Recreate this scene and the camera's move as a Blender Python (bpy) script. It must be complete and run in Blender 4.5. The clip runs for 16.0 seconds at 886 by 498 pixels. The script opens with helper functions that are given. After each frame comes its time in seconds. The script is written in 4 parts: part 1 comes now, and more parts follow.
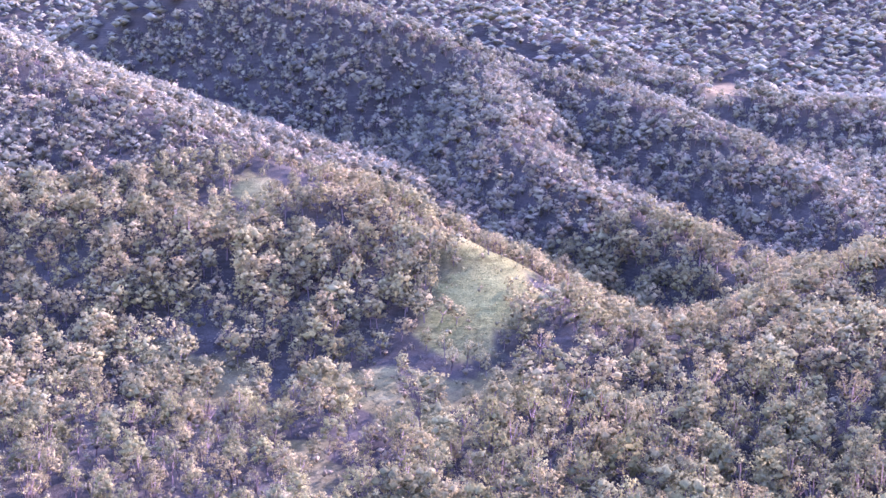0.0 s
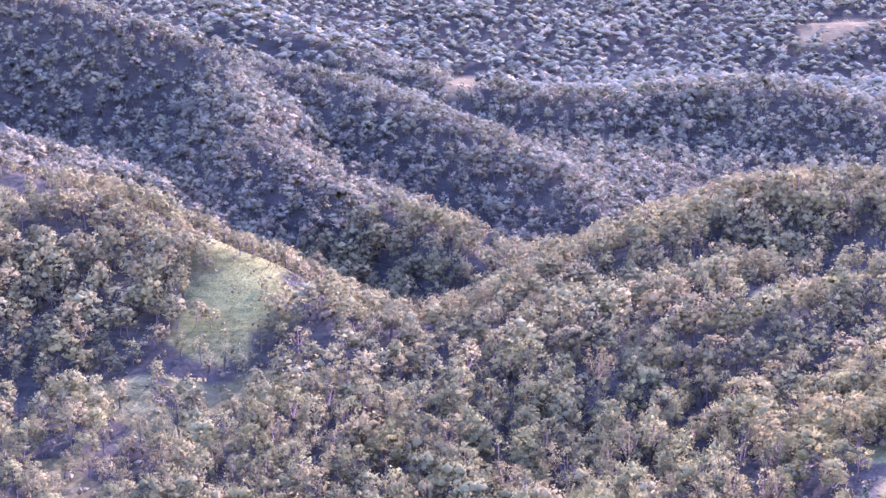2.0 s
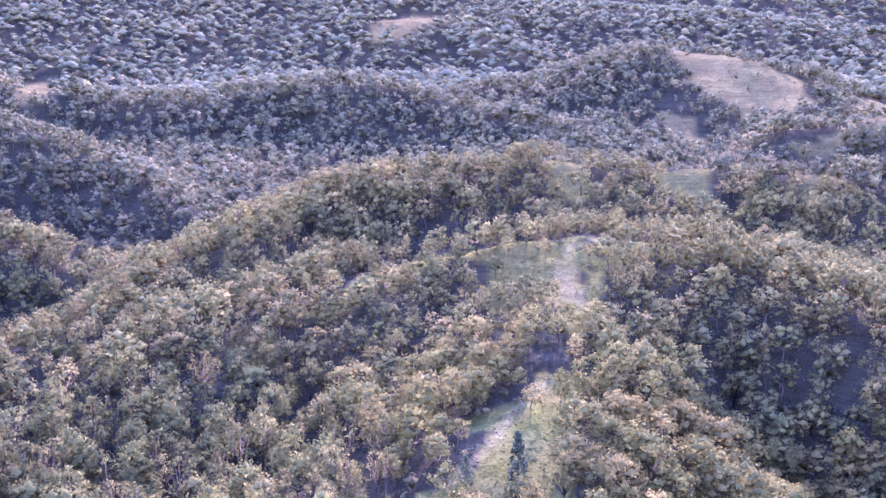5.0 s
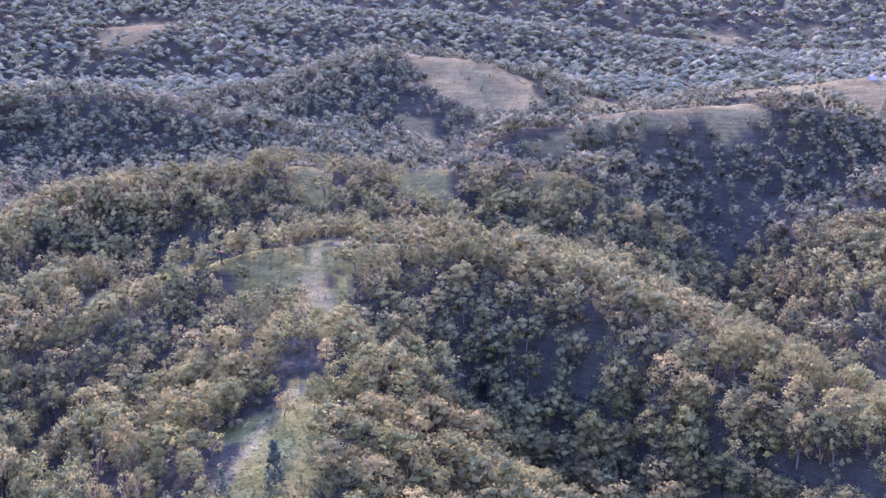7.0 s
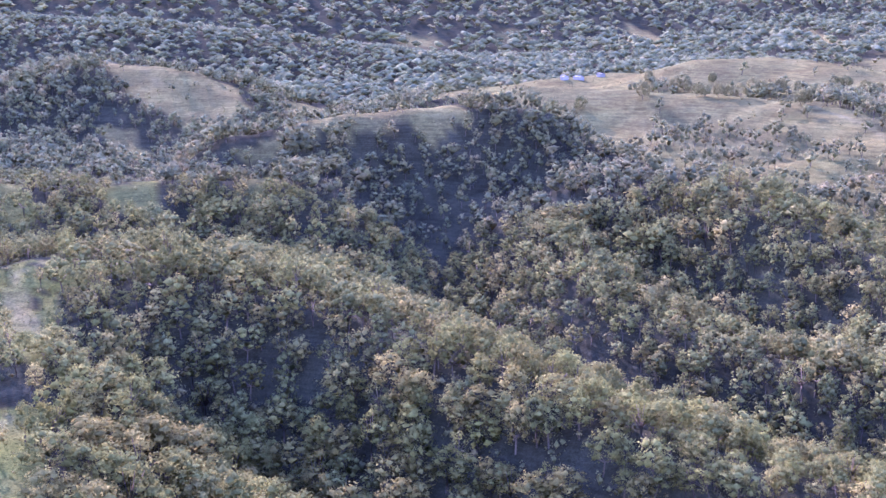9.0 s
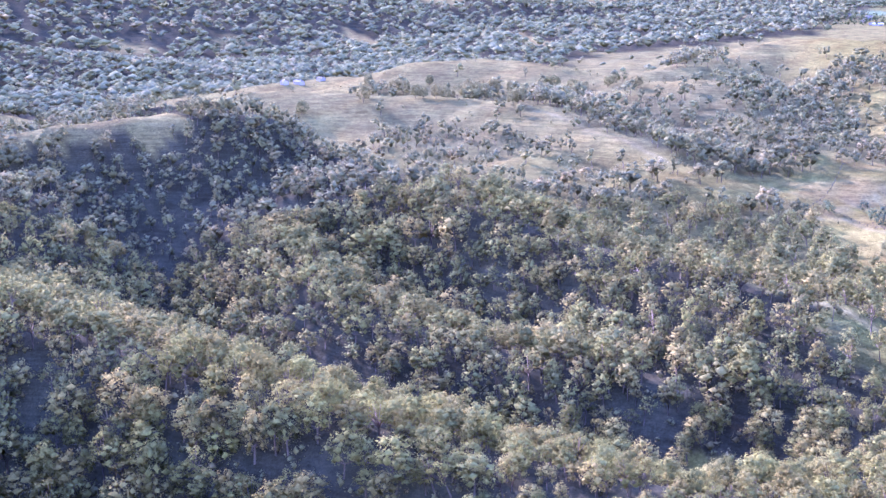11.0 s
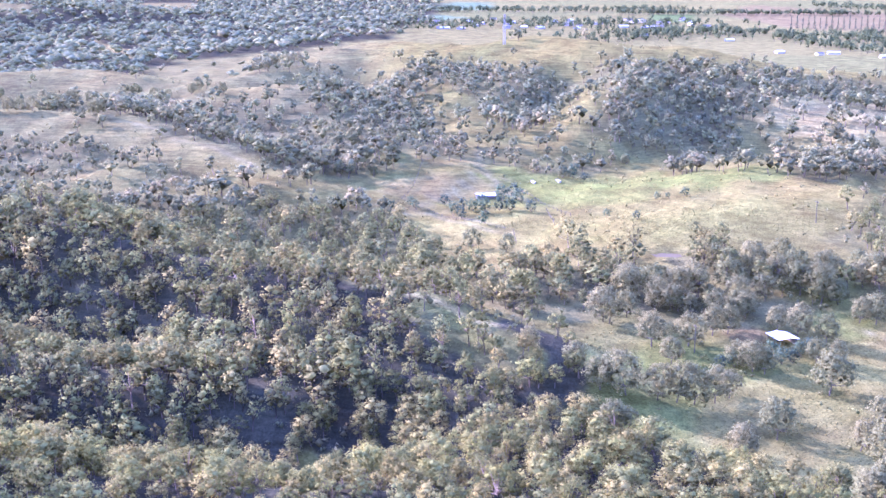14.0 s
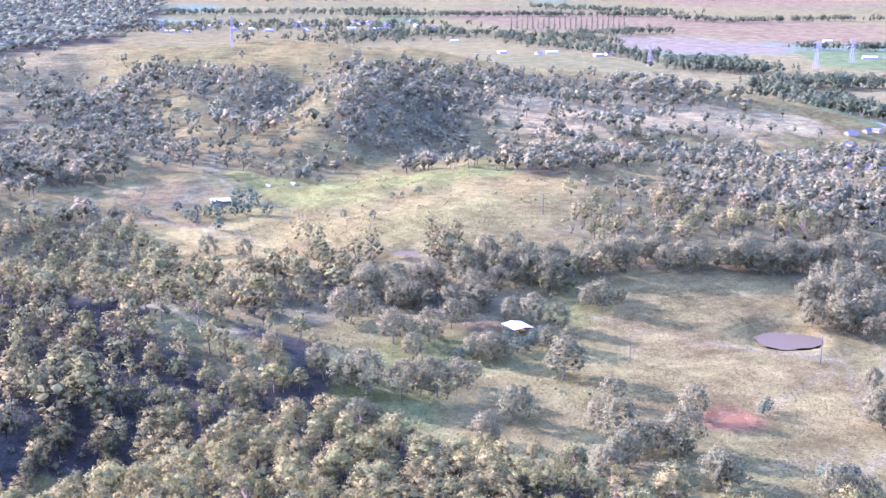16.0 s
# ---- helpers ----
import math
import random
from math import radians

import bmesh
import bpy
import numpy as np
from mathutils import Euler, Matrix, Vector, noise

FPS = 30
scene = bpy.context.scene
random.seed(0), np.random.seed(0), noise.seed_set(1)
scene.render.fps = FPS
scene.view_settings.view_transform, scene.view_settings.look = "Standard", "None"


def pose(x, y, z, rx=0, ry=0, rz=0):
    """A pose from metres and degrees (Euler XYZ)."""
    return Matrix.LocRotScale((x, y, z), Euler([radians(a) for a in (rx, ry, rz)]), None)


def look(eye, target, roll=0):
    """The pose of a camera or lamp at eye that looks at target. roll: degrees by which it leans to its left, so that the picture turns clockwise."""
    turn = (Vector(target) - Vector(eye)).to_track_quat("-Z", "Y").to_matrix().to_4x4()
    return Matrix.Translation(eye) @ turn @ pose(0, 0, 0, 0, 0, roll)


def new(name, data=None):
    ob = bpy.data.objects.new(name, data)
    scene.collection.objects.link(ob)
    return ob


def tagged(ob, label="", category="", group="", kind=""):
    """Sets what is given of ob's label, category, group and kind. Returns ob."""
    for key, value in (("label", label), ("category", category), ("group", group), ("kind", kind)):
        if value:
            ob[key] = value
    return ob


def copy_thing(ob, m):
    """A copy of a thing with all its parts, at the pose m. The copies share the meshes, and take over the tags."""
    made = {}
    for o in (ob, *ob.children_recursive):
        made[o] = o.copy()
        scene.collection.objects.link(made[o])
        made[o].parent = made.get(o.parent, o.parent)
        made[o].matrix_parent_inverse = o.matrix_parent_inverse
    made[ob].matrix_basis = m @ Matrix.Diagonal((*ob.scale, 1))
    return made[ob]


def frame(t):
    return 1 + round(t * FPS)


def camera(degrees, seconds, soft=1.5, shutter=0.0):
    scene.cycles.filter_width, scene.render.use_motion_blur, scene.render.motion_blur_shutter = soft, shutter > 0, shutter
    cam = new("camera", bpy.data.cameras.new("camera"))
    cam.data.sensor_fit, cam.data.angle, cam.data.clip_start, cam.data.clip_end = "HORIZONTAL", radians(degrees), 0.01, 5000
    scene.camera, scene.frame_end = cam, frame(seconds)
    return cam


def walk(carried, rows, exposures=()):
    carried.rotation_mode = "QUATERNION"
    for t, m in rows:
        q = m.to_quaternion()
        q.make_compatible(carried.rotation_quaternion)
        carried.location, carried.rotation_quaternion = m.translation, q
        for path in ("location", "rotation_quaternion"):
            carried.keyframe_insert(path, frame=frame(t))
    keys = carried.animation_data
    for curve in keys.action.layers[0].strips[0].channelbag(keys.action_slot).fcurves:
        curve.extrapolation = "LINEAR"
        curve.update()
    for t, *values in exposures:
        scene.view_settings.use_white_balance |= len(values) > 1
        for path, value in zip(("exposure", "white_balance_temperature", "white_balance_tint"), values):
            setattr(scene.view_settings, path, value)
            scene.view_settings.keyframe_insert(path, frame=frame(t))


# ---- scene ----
cam = camera(40.27, 16.0, soft=1.5)
# seconds, yaw, pitch, roll: a hovering camera that turns to its right
ROWS = [
    (0.0, 0.00, -13.22, -0.17),
    (0.5, -2.05, -13.22, -0.04),
    (1.0, -4.06, -13.26, -0.04),
    (1.5, -7.55, -13.33, -0.01),
    (2.0, -12.05, -13.38, 0.01),
    (2.5, -16.48, -13.45, 0.12),
    (3.0, -19.97, -13.46, 0.14),
    (3.5, -22.93, -13.44, 0.15),
    (4.0, -25.93, -13.43, 0.17),
    (6.5, -40.50, -13.27, 0.07),
    (7.0, -43.92, -13.20, 0.10),
    (7.5, -47.38, -13.14, 0.09),
    (8.0, -50.84, -13.08, 0.04),
    (8.5, -54.27, -13.02, 0.01),
    (9.0, -57.69, -12.96, 0.10),
    (11.5, -74.04, -12.73, 0.11),
    (12.0, -77.27, -12.69, 0.11),
    (12.5, -80.51, -12.64, 0.10),
    (13.0, -83.76, -12.59, 0.10),
    (13.5, -86.99, -12.55, 0.10),
    (14.0, -90.24, -12.52, 0.02),
    (14.5, -93.43, -12.49, 0.01),
    (15.0, -96.58, -12.46, -0.03),
    (15.5, -99.74, -12.42, -0.05),
    (16.0, -102.88, -12.42, -0.04),
]
walk(cam, [(t, pose(0, 0, 115, 90 + pitch, roll, yaw)) for t, yaw, pitch, roll in ROWS],
     exposures=[(0, 3.94, 4590, 103), (3.5, 3.79, 4530, 98), (6.5, 3.6, 4500, 94), (7.0, 3.27, 4480, 88), (9, 3.34, 4400, 82), (12.5, 3.77, 4280, 79), (16, 3.56, 4360, 80)])

# ---- daylight ----
SUN_BEARING, SUN_HEIGHT = 38.0, 22.0
world = bpy.data.worlds.new("sky")
scene.world = world
world.use_nodes = True
sky = world.node_tree.nodes.new("ShaderNodeTexSky")
sky.sky_type, sky.sun_disc = "NISHITA", False
sky.sun_elevation, sky.sun_rotation = radians(SUN_HEIGHT), radians(SUN_BEARING)
sky.air_density, sky.dust_density = 2.0, 1.3
blue = world.node_tree.nodes.new("ShaderNodeHueSaturation")
blue.inputs["Saturation"].default_value = 1.22
blue.inputs["Hue"].default_value = 0.513
world.node_tree.links.new(sky.outputs[0], blue.inputs["Color"])
world.node_tree.links.new(blue.outputs[0], world.node_tree.nodes["Background"].inputs[0])
world.node_tree.nodes["Background"].inputs[1].default_value = 0.13
sun = new("sun", bpy.data.lights.new("sun", "SUN"))
sun.data.energy, sun.data.angle, sun.data.color = 3.05, radians(0.6), (1.0, 0.865, 0.56)
sun.matrix_basis = look((math.sin(radians(SUN_BEARING)), math.cos(radians(SUN_BEARING)), math.tan(radians(SUN_HEIGHT))), (0, 0, 0))

# ---- materials ----
def material(name, colour=(0.5, 0.5, 0.5), rough=0.8, metal=0.0, grain=0.0, scale=1.0, bump=0.0, random_tone=0.0):
    """A surface with two scales of mottling, relief and a tone of its own for each object."""
    m = bpy.data.materials.new(name)
    m.use_nodes = True
    t = m.node_tree
    b = t.nodes["Principled BSDF"]
    b.inputs["Roughness"].default_value, b.inputs["Metallic"].default_value = rough, metal
    b.inputs["Specular IOR Level"].default_value = 0.25
    b.inputs["Base Color"].default_value = (*colour, 1)
    if grain:
        geo = t.nodes.new("ShaderNodeNewGeometry")
        values = []
        for size, detail in ((scale, 6), (scale * 9, 3)):
            n = t.nodes.new("ShaderNodeTexNoise")
            n.inputs["Scale"].default_value, n.inputs["Detail"].default_value = size, detail
            t.links.new(geo.outputs["Position"], n.inputs["Vector"])
            values.append(n)
        add = t.nodes.new("ShaderNodeMath")
        add.operation = "ADD"
        t.links.new(values[0].outputs["Fac"], add.inputs[0])
        t.links.new(values[1].outputs["Fac"], add.inputs[1])
        ramp = t.nodes.new("ShaderNodeMapRange")
        ramp.inputs["From Min"].default_value, ramp.inputs["From Max"].default_value = 0.6, 1.4
        ramp.inputs["To Min"].default_value, ramp.inputs["To Max"].default_value = 1 - grain, 1 + grain
        t.links.new(add.outputs[0], ramp.inputs["Value"])
        hsv = t.nodes.new("ShaderNodeHueSaturation")
        hsv.inputs["Color"].default_value = (*colour, 1)
        tone = ramp.outputs[0]
        if random_tone:
            info = t.nodes.new("ShaderNodeObjectInfo")
            span = t.nodes.new("ShaderNodeMapRange")
            span.inputs["To Min"].default_value, span.inputs["To Max"].default_value = 1 - random_tone, 1 + random_tone
            t.links.new(info.outputs["Random"], span.inputs["Value"])
            mul = t.nodes.new("ShaderNodeMath")
            mul.operation = "MULTIPLY"
            t.links.new(tone, mul.inputs[0])
            t.links.new(span.outputs[0], mul.inputs[1])
            tone = mul.outputs[0]
        t.links.new(tone, hsv.inputs["Value"])
        t.links.new(hsv.outputs[0], b.inputs["Base Color"])
        if bump:
            bp = t.nodes.new("ShaderNodeBump")
            bp.inputs["Strength"].default_value, bp.inputs["Distance"].default_value = bump, 0.3
            t.links.new(add.outputs[0], bp.inputs["Height"])
            t.links.new(bp.outputs[0], b.inputs["Normal"])
    return m


def ground_material():
    """Soil, litter and grass: the land cover with mottling at three scales and tussock relief."""
    m = bpy.data.materials.new("ground_cover")
    m.use_nodes = True
    t = m.node_tree
    b = t.nodes["Principled BSDF"]
    b.inputs["Roughness"].default_value, b.inputs["Specular IOR Level"].default_value = 0.98, 0.0
    att = t.nodes.new("ShaderNodeAttribute")
    att.attribute_name = "cover"
    geo = t.nodes.new("ShaderNodeNewGeometry")
    noises = []
    for size, detail in ((0.035, 5), (0.3, 6), (1.4, 3)):
        n = t.nodes.new("ShaderNodeTexNoise")
        n.inputs["Scale"].default_value, n.inputs["Detail"].default_value, n.inputs["Roughness"].default_value = size, detail, 0.65
        t.links.new(geo.outputs["Position"], n.inputs["Vector"])
        noises.append(n)
    stretch = t.nodes.new("ShaderNodeVectorMath")
    stretch.operation = "MULTIPLY"
    stretch.inputs[1].default_value = (0.06, 0.06, 1.5)
    t.links.new(geo.outputs["Position"], stretch.inputs[0])
    terraces = t.nodes.new("ShaderNodeTexNoise")
    terraces.inputs["Scale"].default_value, terraces.inputs["Detail"].default_value = 1.0, 4
    t.links.new(stretch.outputs[0], terraces.inputs["Vector"])
    noises.append(terraces)
    value = None
    for n, low, high in ((noises[0], 0.8, 1.2), (noises[1], 0.74, 1.26), (noises[2], 0.68, 1.32), (noises[3], 0.76, 1.26)):
        r = t.nodes.new("ShaderNodeMapRange")
        r.inputs["From Min"].default_value, r.inputs["From Max"].default_value = 0.3, 0.7
        r.inputs["To Min"].default_value, r.inputs["To Max"].default_value = low, high
        t.links.new(n.outputs["Fac"], r.inputs["Value"])
        if value is None:
            value = r.outputs[0]
        else:
            mul = t.nodes.new("ShaderNodeMath")
            mul.operation = "MULTIPLY"
            t.links.new(value, mul.inputs[0])
            t.links.new(r.outputs[0], mul.inputs[1])
            value = mul.outputs[0]
    hue = t.nodes.new("ShaderNodeMapRange")
    hue.inputs["From Min"].default_value, hue.inputs["From Max"].default_value = 0.3, 0.7
    hue.inputs["To Min"].default_value, hue.inputs["To Max"].default_value = 0.49, 0.51
    t.links.new(noises[0].outputs["Fac"], hue.inputs["Value"])
    hsv = t.nodes.new("ShaderNodeHueSaturation")
    t.links.new(att.outputs["Color"], hsv.inputs["Color"])
    t.links.new(value, hsv.inputs["Value"])
    t.links.new(hue.outputs[0], hsv.inputs["Hue"])
    t.links.new(hsv.outputs[0], b.inputs["Base Color"])
    add = t.nodes.new("ShaderNodeMath")
    add.operation = "ADD"
    t.links.new(noises[1].outputs["Fac"], add.inputs[0])
    t.links.new(noises[2].outputs["Fac"], add.inputs[1])
    bp = t.nodes.new("ShaderNodeBump")
    bp.inputs["Strength"].default_value, bp.inputs["Distance"].default_value = 0.45, 0.8
    t.links.new(add.outputs[0], bp.inputs["Height"])
    t.links.new(bp.outputs[0], b.inputs["Normal"])
    return m


def leaf_material(name, colour, tinted):
    """Leaves that let some light through; tinted: the tone is the tree's own, stored in its mesh, otherwise the object's."""
    m = bpy.data.materials.new(name)
    m.use_nodes = True
    t = m.node_tree
    t.nodes.remove(t.nodes["Principled BSDF"])
    out = t.nodes["Material Output"]
    hsv = t.nodes.new("ShaderNodeHueSaturation")
    geo = t.nodes.new("ShaderNodeNewGeometry")
    r = t.nodes.new("ShaderNodeMapRange")
    r.inputs["From Min"].default_value, r.inputs["From Max"].default_value = 0.32, 0.68
    r.inputs["To Min"].default_value, r.inputs["To Max"].default_value = 0.72, 1.28
    grain = t.nodes.new("ShaderNodeTexNoise")
    grain.inputs["Scale"].default_value, grain.inputs["Detail"].default_value, grain.inputs["Roughness"].default_value = 1.5, 3, 0.7
    t.links.new(geo.outputs["Position"], grain.inputs["Vector"])
    t.links.new(grain.outputs["Fac"], r.inputs["Value"])
    t.links.new(r.outputs[0], hsv.inputs["Value"])
    bump = t.nodes.new("ShaderNodeBump")
    bump.inputs["Strength"].default_value, bump.inputs["Distance"].default_value = 0.3, 0.6
    t.links.new(grain.outputs["Fac"], bump.inputs["Height"])
    if tinted:
        att = t.nodes.new("ShaderNodeAttribute")
        att.attribute_name = "tint"
        t.links.new(att.outputs["Color"], hsv.inputs["Color"])
    else:
        info = t.nodes.new("ShaderNodeObjectInfo")
        ramp = t.nodes.new("ShaderNodeValToRGB")
        ramp.color_ramp.elements[0].color = (colour[0] * 0.8, colour[1] * 0.88, colour[2] * 0.9, 1)
        ramp.color_ramp.elements[1].color = (colour[0] * 1.15, colour[1] * 1.12, colour[2] * 1.15, 1)
        t.links.new(info.outputs["Random"], ramp.inputs[0])
        t.links.new(ramp.outputs[0], hsv.inputs["Color"])
    diffuse, through_leaf = t.nodes.new("ShaderNodeBsdfDiffuse"), t.nodes.new("ShaderNodeBsdfTranslucent")
    t.links.new(hsv.outputs[0], diffuse.inputs[0])
    t.links.new(hsv.outputs[0], through_leaf.inputs[0])
    t.links.new(bump.outputs[0], diffuse.inputs["Normal"])
    mix = t.nodes.new("ShaderNodeMixShader")
    mix.inputs[0].default_value = 0.4
    t.links.new(diffuse.outputs[0], mix.inputs[1])
    t.links.new(through_leaf.outputs[0], mix.inputs[2])
    t.links.new(mix.outputs[0], out.inputs[0])
    return m


GROUND = ground_material()
LEAF = leaf_material("gum_leaves", (0.19, 0.185, 0.088), True)
LEAF_OWN = leaf_material("gum_leaves_single", (0.140, 0.130, 0.045), False)
GREEN_LEAF = leaf_material("green_leaves", (0.085, 0.105, 0.045), False)
DARK_LEAF = leaf_material("dark_leaves", (0.06, 0.075, 0.038), False)
# bark colour lowered to stand in for trunks seen against the light
BARK = material("backlit_bark", (0.075, 0.058, 0.034), 0.9, grain=0.35, scale=1.5)
WATER = material("muddy_water", (0.068, 0.054, 0.022), 0.85)
RED_WATER = material("red_clay_water", (0.100, 0.052, 0.014), 1.0, grain=0.3, scale=0.3)
ROOF_WHITE = material("white_roof_sheet", (0.42, 0.41, 0.38), 0.7, grain=0.06, scale=0.6)
ROOF_GREY = material("grey_roof_sheet", (0.07, 0.068, 0.062), 0.9, grain=0.1, scale=0.6, random_tone=0.3)
WALL = material("shed_wall_sheet", (0.15, 0.125, 0.09), 0.6, grain=0.15, scale=0.8, random_tone=0.2)
STEEL = material("galvanised_steel", (0.16, 0.155, 0.14), 0.6, 0.1, grain=0.1, scale=2)
TIMBER = material("grey_timber", (0.065, 0.054, 0.035), 0.9, grain=0.25, scale=2)
DARK = material("dark_opening", (0.03, 0.03, 0.035), 0.7)
ROOF_BROWN = material("brown_roof_sheet", (0.06, 0.042, 0.03), 0.9, grain=0.15, scale=0.6, random_tone=0.2)
WALL_PALE = material("pale_painted_wall", (0.22, 0.20, 0.16), 0.7, grain=0.1, scale=0.8, random_tone=0.15)
ASPHALT = material("worn_asphalt", (0.10, 0.10, 0.105), 0.9, grain=0.25, scale=0.4)
for m in (WATER, RED_WATER):
    m.node_tree.nodes["Principled BSDF"].inputs["Specular IOR Level"].default_value = 0.03

# ---- the lie of the land ----
EYE_HEIGHT = 115.0
RIDGES = []
POOL_LEVEL = {(340, -192): 2.3, (283, -145): -0.9, (441, -86): 14.4}
POOL_REACH = {(340, -192): 11.5, (283, -145): 4.5, (441, -86): 5.0}


def ridge(slope, *crest, soft=10.0):
    """A ridge or spur: crest points (x, y, z) and the fall of its flanks."""
    RIDGES.append((slope, soft, np.array(crest, dtype=float)))


# forested spurs beyond the creek
ridge(0.36, (-330, 760, 84), (-233, 660, 65), (-145, 582, 47), (-98, 541, 36), (-58, 507, 29), (-19, 470, 20), (12, 432, 15), (36, 396, 5))
ridge(0.36, (-230, 560, 34), (-177, 489, 20), (-120, 470, 17), (-75, 440, 8), (-40, 405, -3))
ridge(0.70, (-237, 1074, 110), (-59, 948, 80), (27, 900, 53), (104, 844, 34), (149, 806, 23))
ridge(0.72, (35, 879, 47), (37, 679, 20), (61, 597, 14), (85, 533, 8), (115, 470, 0))
ridge(0.68, (104, 844, 34), (170, 715, 17), (185, 634, 7), (199, 533, -3))
ridge(0.46, (59, 1249, 66), (199, 878, 25), (279, 834, 21), (377, 773, 30), (413, 754, 31), (480, 660, 8))
# the ridge that runs out towards the camera, and its benches
ridge(0.38, (35, 348, -6), (91, 379, 2), (161, 410, 13), (211, 431, 20), (266, 435, 27), (310, 417, 31), (366, 397, 25), (430, 352, 22), (511, 351, 30), (552, 343, 42))
ridge(0.36, (129, 335, 9), (186, 337, 16), (233, 325, 22), (252, 313, 24), (271, 294, 22), (286, 262, 16), (284, 219, 13), (276, 181, 12), (270, 152, 10), (259, 119, 8), (252, 82, 7), (247, 55, 6), (244, 20, 6), (235, -20, 3))
ridge(0.35, (250, 312, 23), (216, 276, 17), (177, 236, 10), (142, 212, 8), (122, 204, 5), (60, 190, 2))
# the bald-topped hill and its long spur
ridge(0.88, (478, 424, 34), (502, 397, 41), (542, 359, 45), (566, 330, 43), (575, 304, 42), (547, 248, 30), (517, 236, 26), (504, 194, 25), (462, 129, 19), (433, 78, 16), (400, 36, 17.5), (370, 0, 17), (344, -28, 14), (320, -60, 3), soft=22)
ridge(0.50, (500, 300, 12), (440, 215, 1), (389, 178, -1), (371, 135, -1), (345, 82, -1), (338, 30, -1), (325, -10, -2))
# far hills
ridge(0.32, (560, 830, 15), (616, 788, 24), (667, 745, 49), (681, 677, 42), (670, 601, 24))
ridge(0.30, (595, 1377, 36), (684, 1279, 48), (750, 1241, 52), (734, 1073, 22))
ridge(0.20, (-600, 2700, 300), (300, 2850, 300), (1100, 2600, 290), (1900, 2200, 250), (2400, 1700, 170), (2800, 1100, 75), (3000, 600, 35), soft=120)
ridge(0.22, (900, 1350, 60), (1100, 1150, 50), (1180, 980, 30), (1200, 800, 14), soft=60)
# the open plateau, its spurs and the bald hills behind
ridge(0.30, (640, 390, 38), (690, 365, 43), (720, 300, 42), (731, 206, 39), (704, 194, 41), (636, 132, 33), (584, 85, 25), soft=30)
ridge(0.25, (860, 500, 22), (935, 460, 27), (1010, 420, 28), soft=30)
ridge(0.34, (640, 260, 28), (577, 215, 23), (562, 145, 18), (540, 90, 13), soft=20)
ridge(0.30, (909, 365, 34), (946, 323, 48), (964, 266, 47), (874, 215, 40), (813, 106, 47), (737, 62, 33), (640, 12, 24), soft=34)
ridge(0.40, (1010, 323, 44), (881, 183, 40), (942, 123, 50), (1098, 58, 62), (1000, -23, 66), (996, -85, 71), (973, -119, 69), (904, -170, 53), (850, -226, 43), (772, -276, 32), (740, -370, 22), soft=40)
ridge(0.25, (973, -119, 67), (985, -186, 64), (970, -223, 55), (957, -275, 50), (925, -339, 46), (898, -380, 41), (872, -414, 34), (830, -438, 15), soft=40)
ridge(0.46, (930, -8, 52), (800, -16, 33), (699, -39, 24), soft=20)
ridge(0.50, (938, -203, 57), (870, -150, 45), (792, -111, 47), (736, -75, 40), (700, -60, 26), soft=22)
ridge(0.16, (608, -199, 25), (548, -157, 27), (484, -127, 22), (440, -110, 10), soft=24)
ridge(0.14, (497, -153, 22), (521, -204, 19), (566, -299, 19), (560, -420, 16), soft=30)


GULLIES = []


def gully(depth, width, *line):
    """A gully cut along a line."""
    GULLIES.append((depth, width, np.array(line, dtype=float)))


gully(15, 26, (490, 345), (430, 275), (375, 222), (330, 150), (308, 80), (300, 25))
gully(16, 34, (-150, 690), (-40, 590), (40, 500), (85, 430))
gully(21, 32, (240, 205), (226, 175), (214, 135), (204, 90))
gully(9, 22, (880, -92), (790, -70), (720, -62))
gully(7, 24, (130, 640), (150, 560), (165, 470))
gully(7, 20, (560, 270), (500, 215), (440, 165), (395, 110))


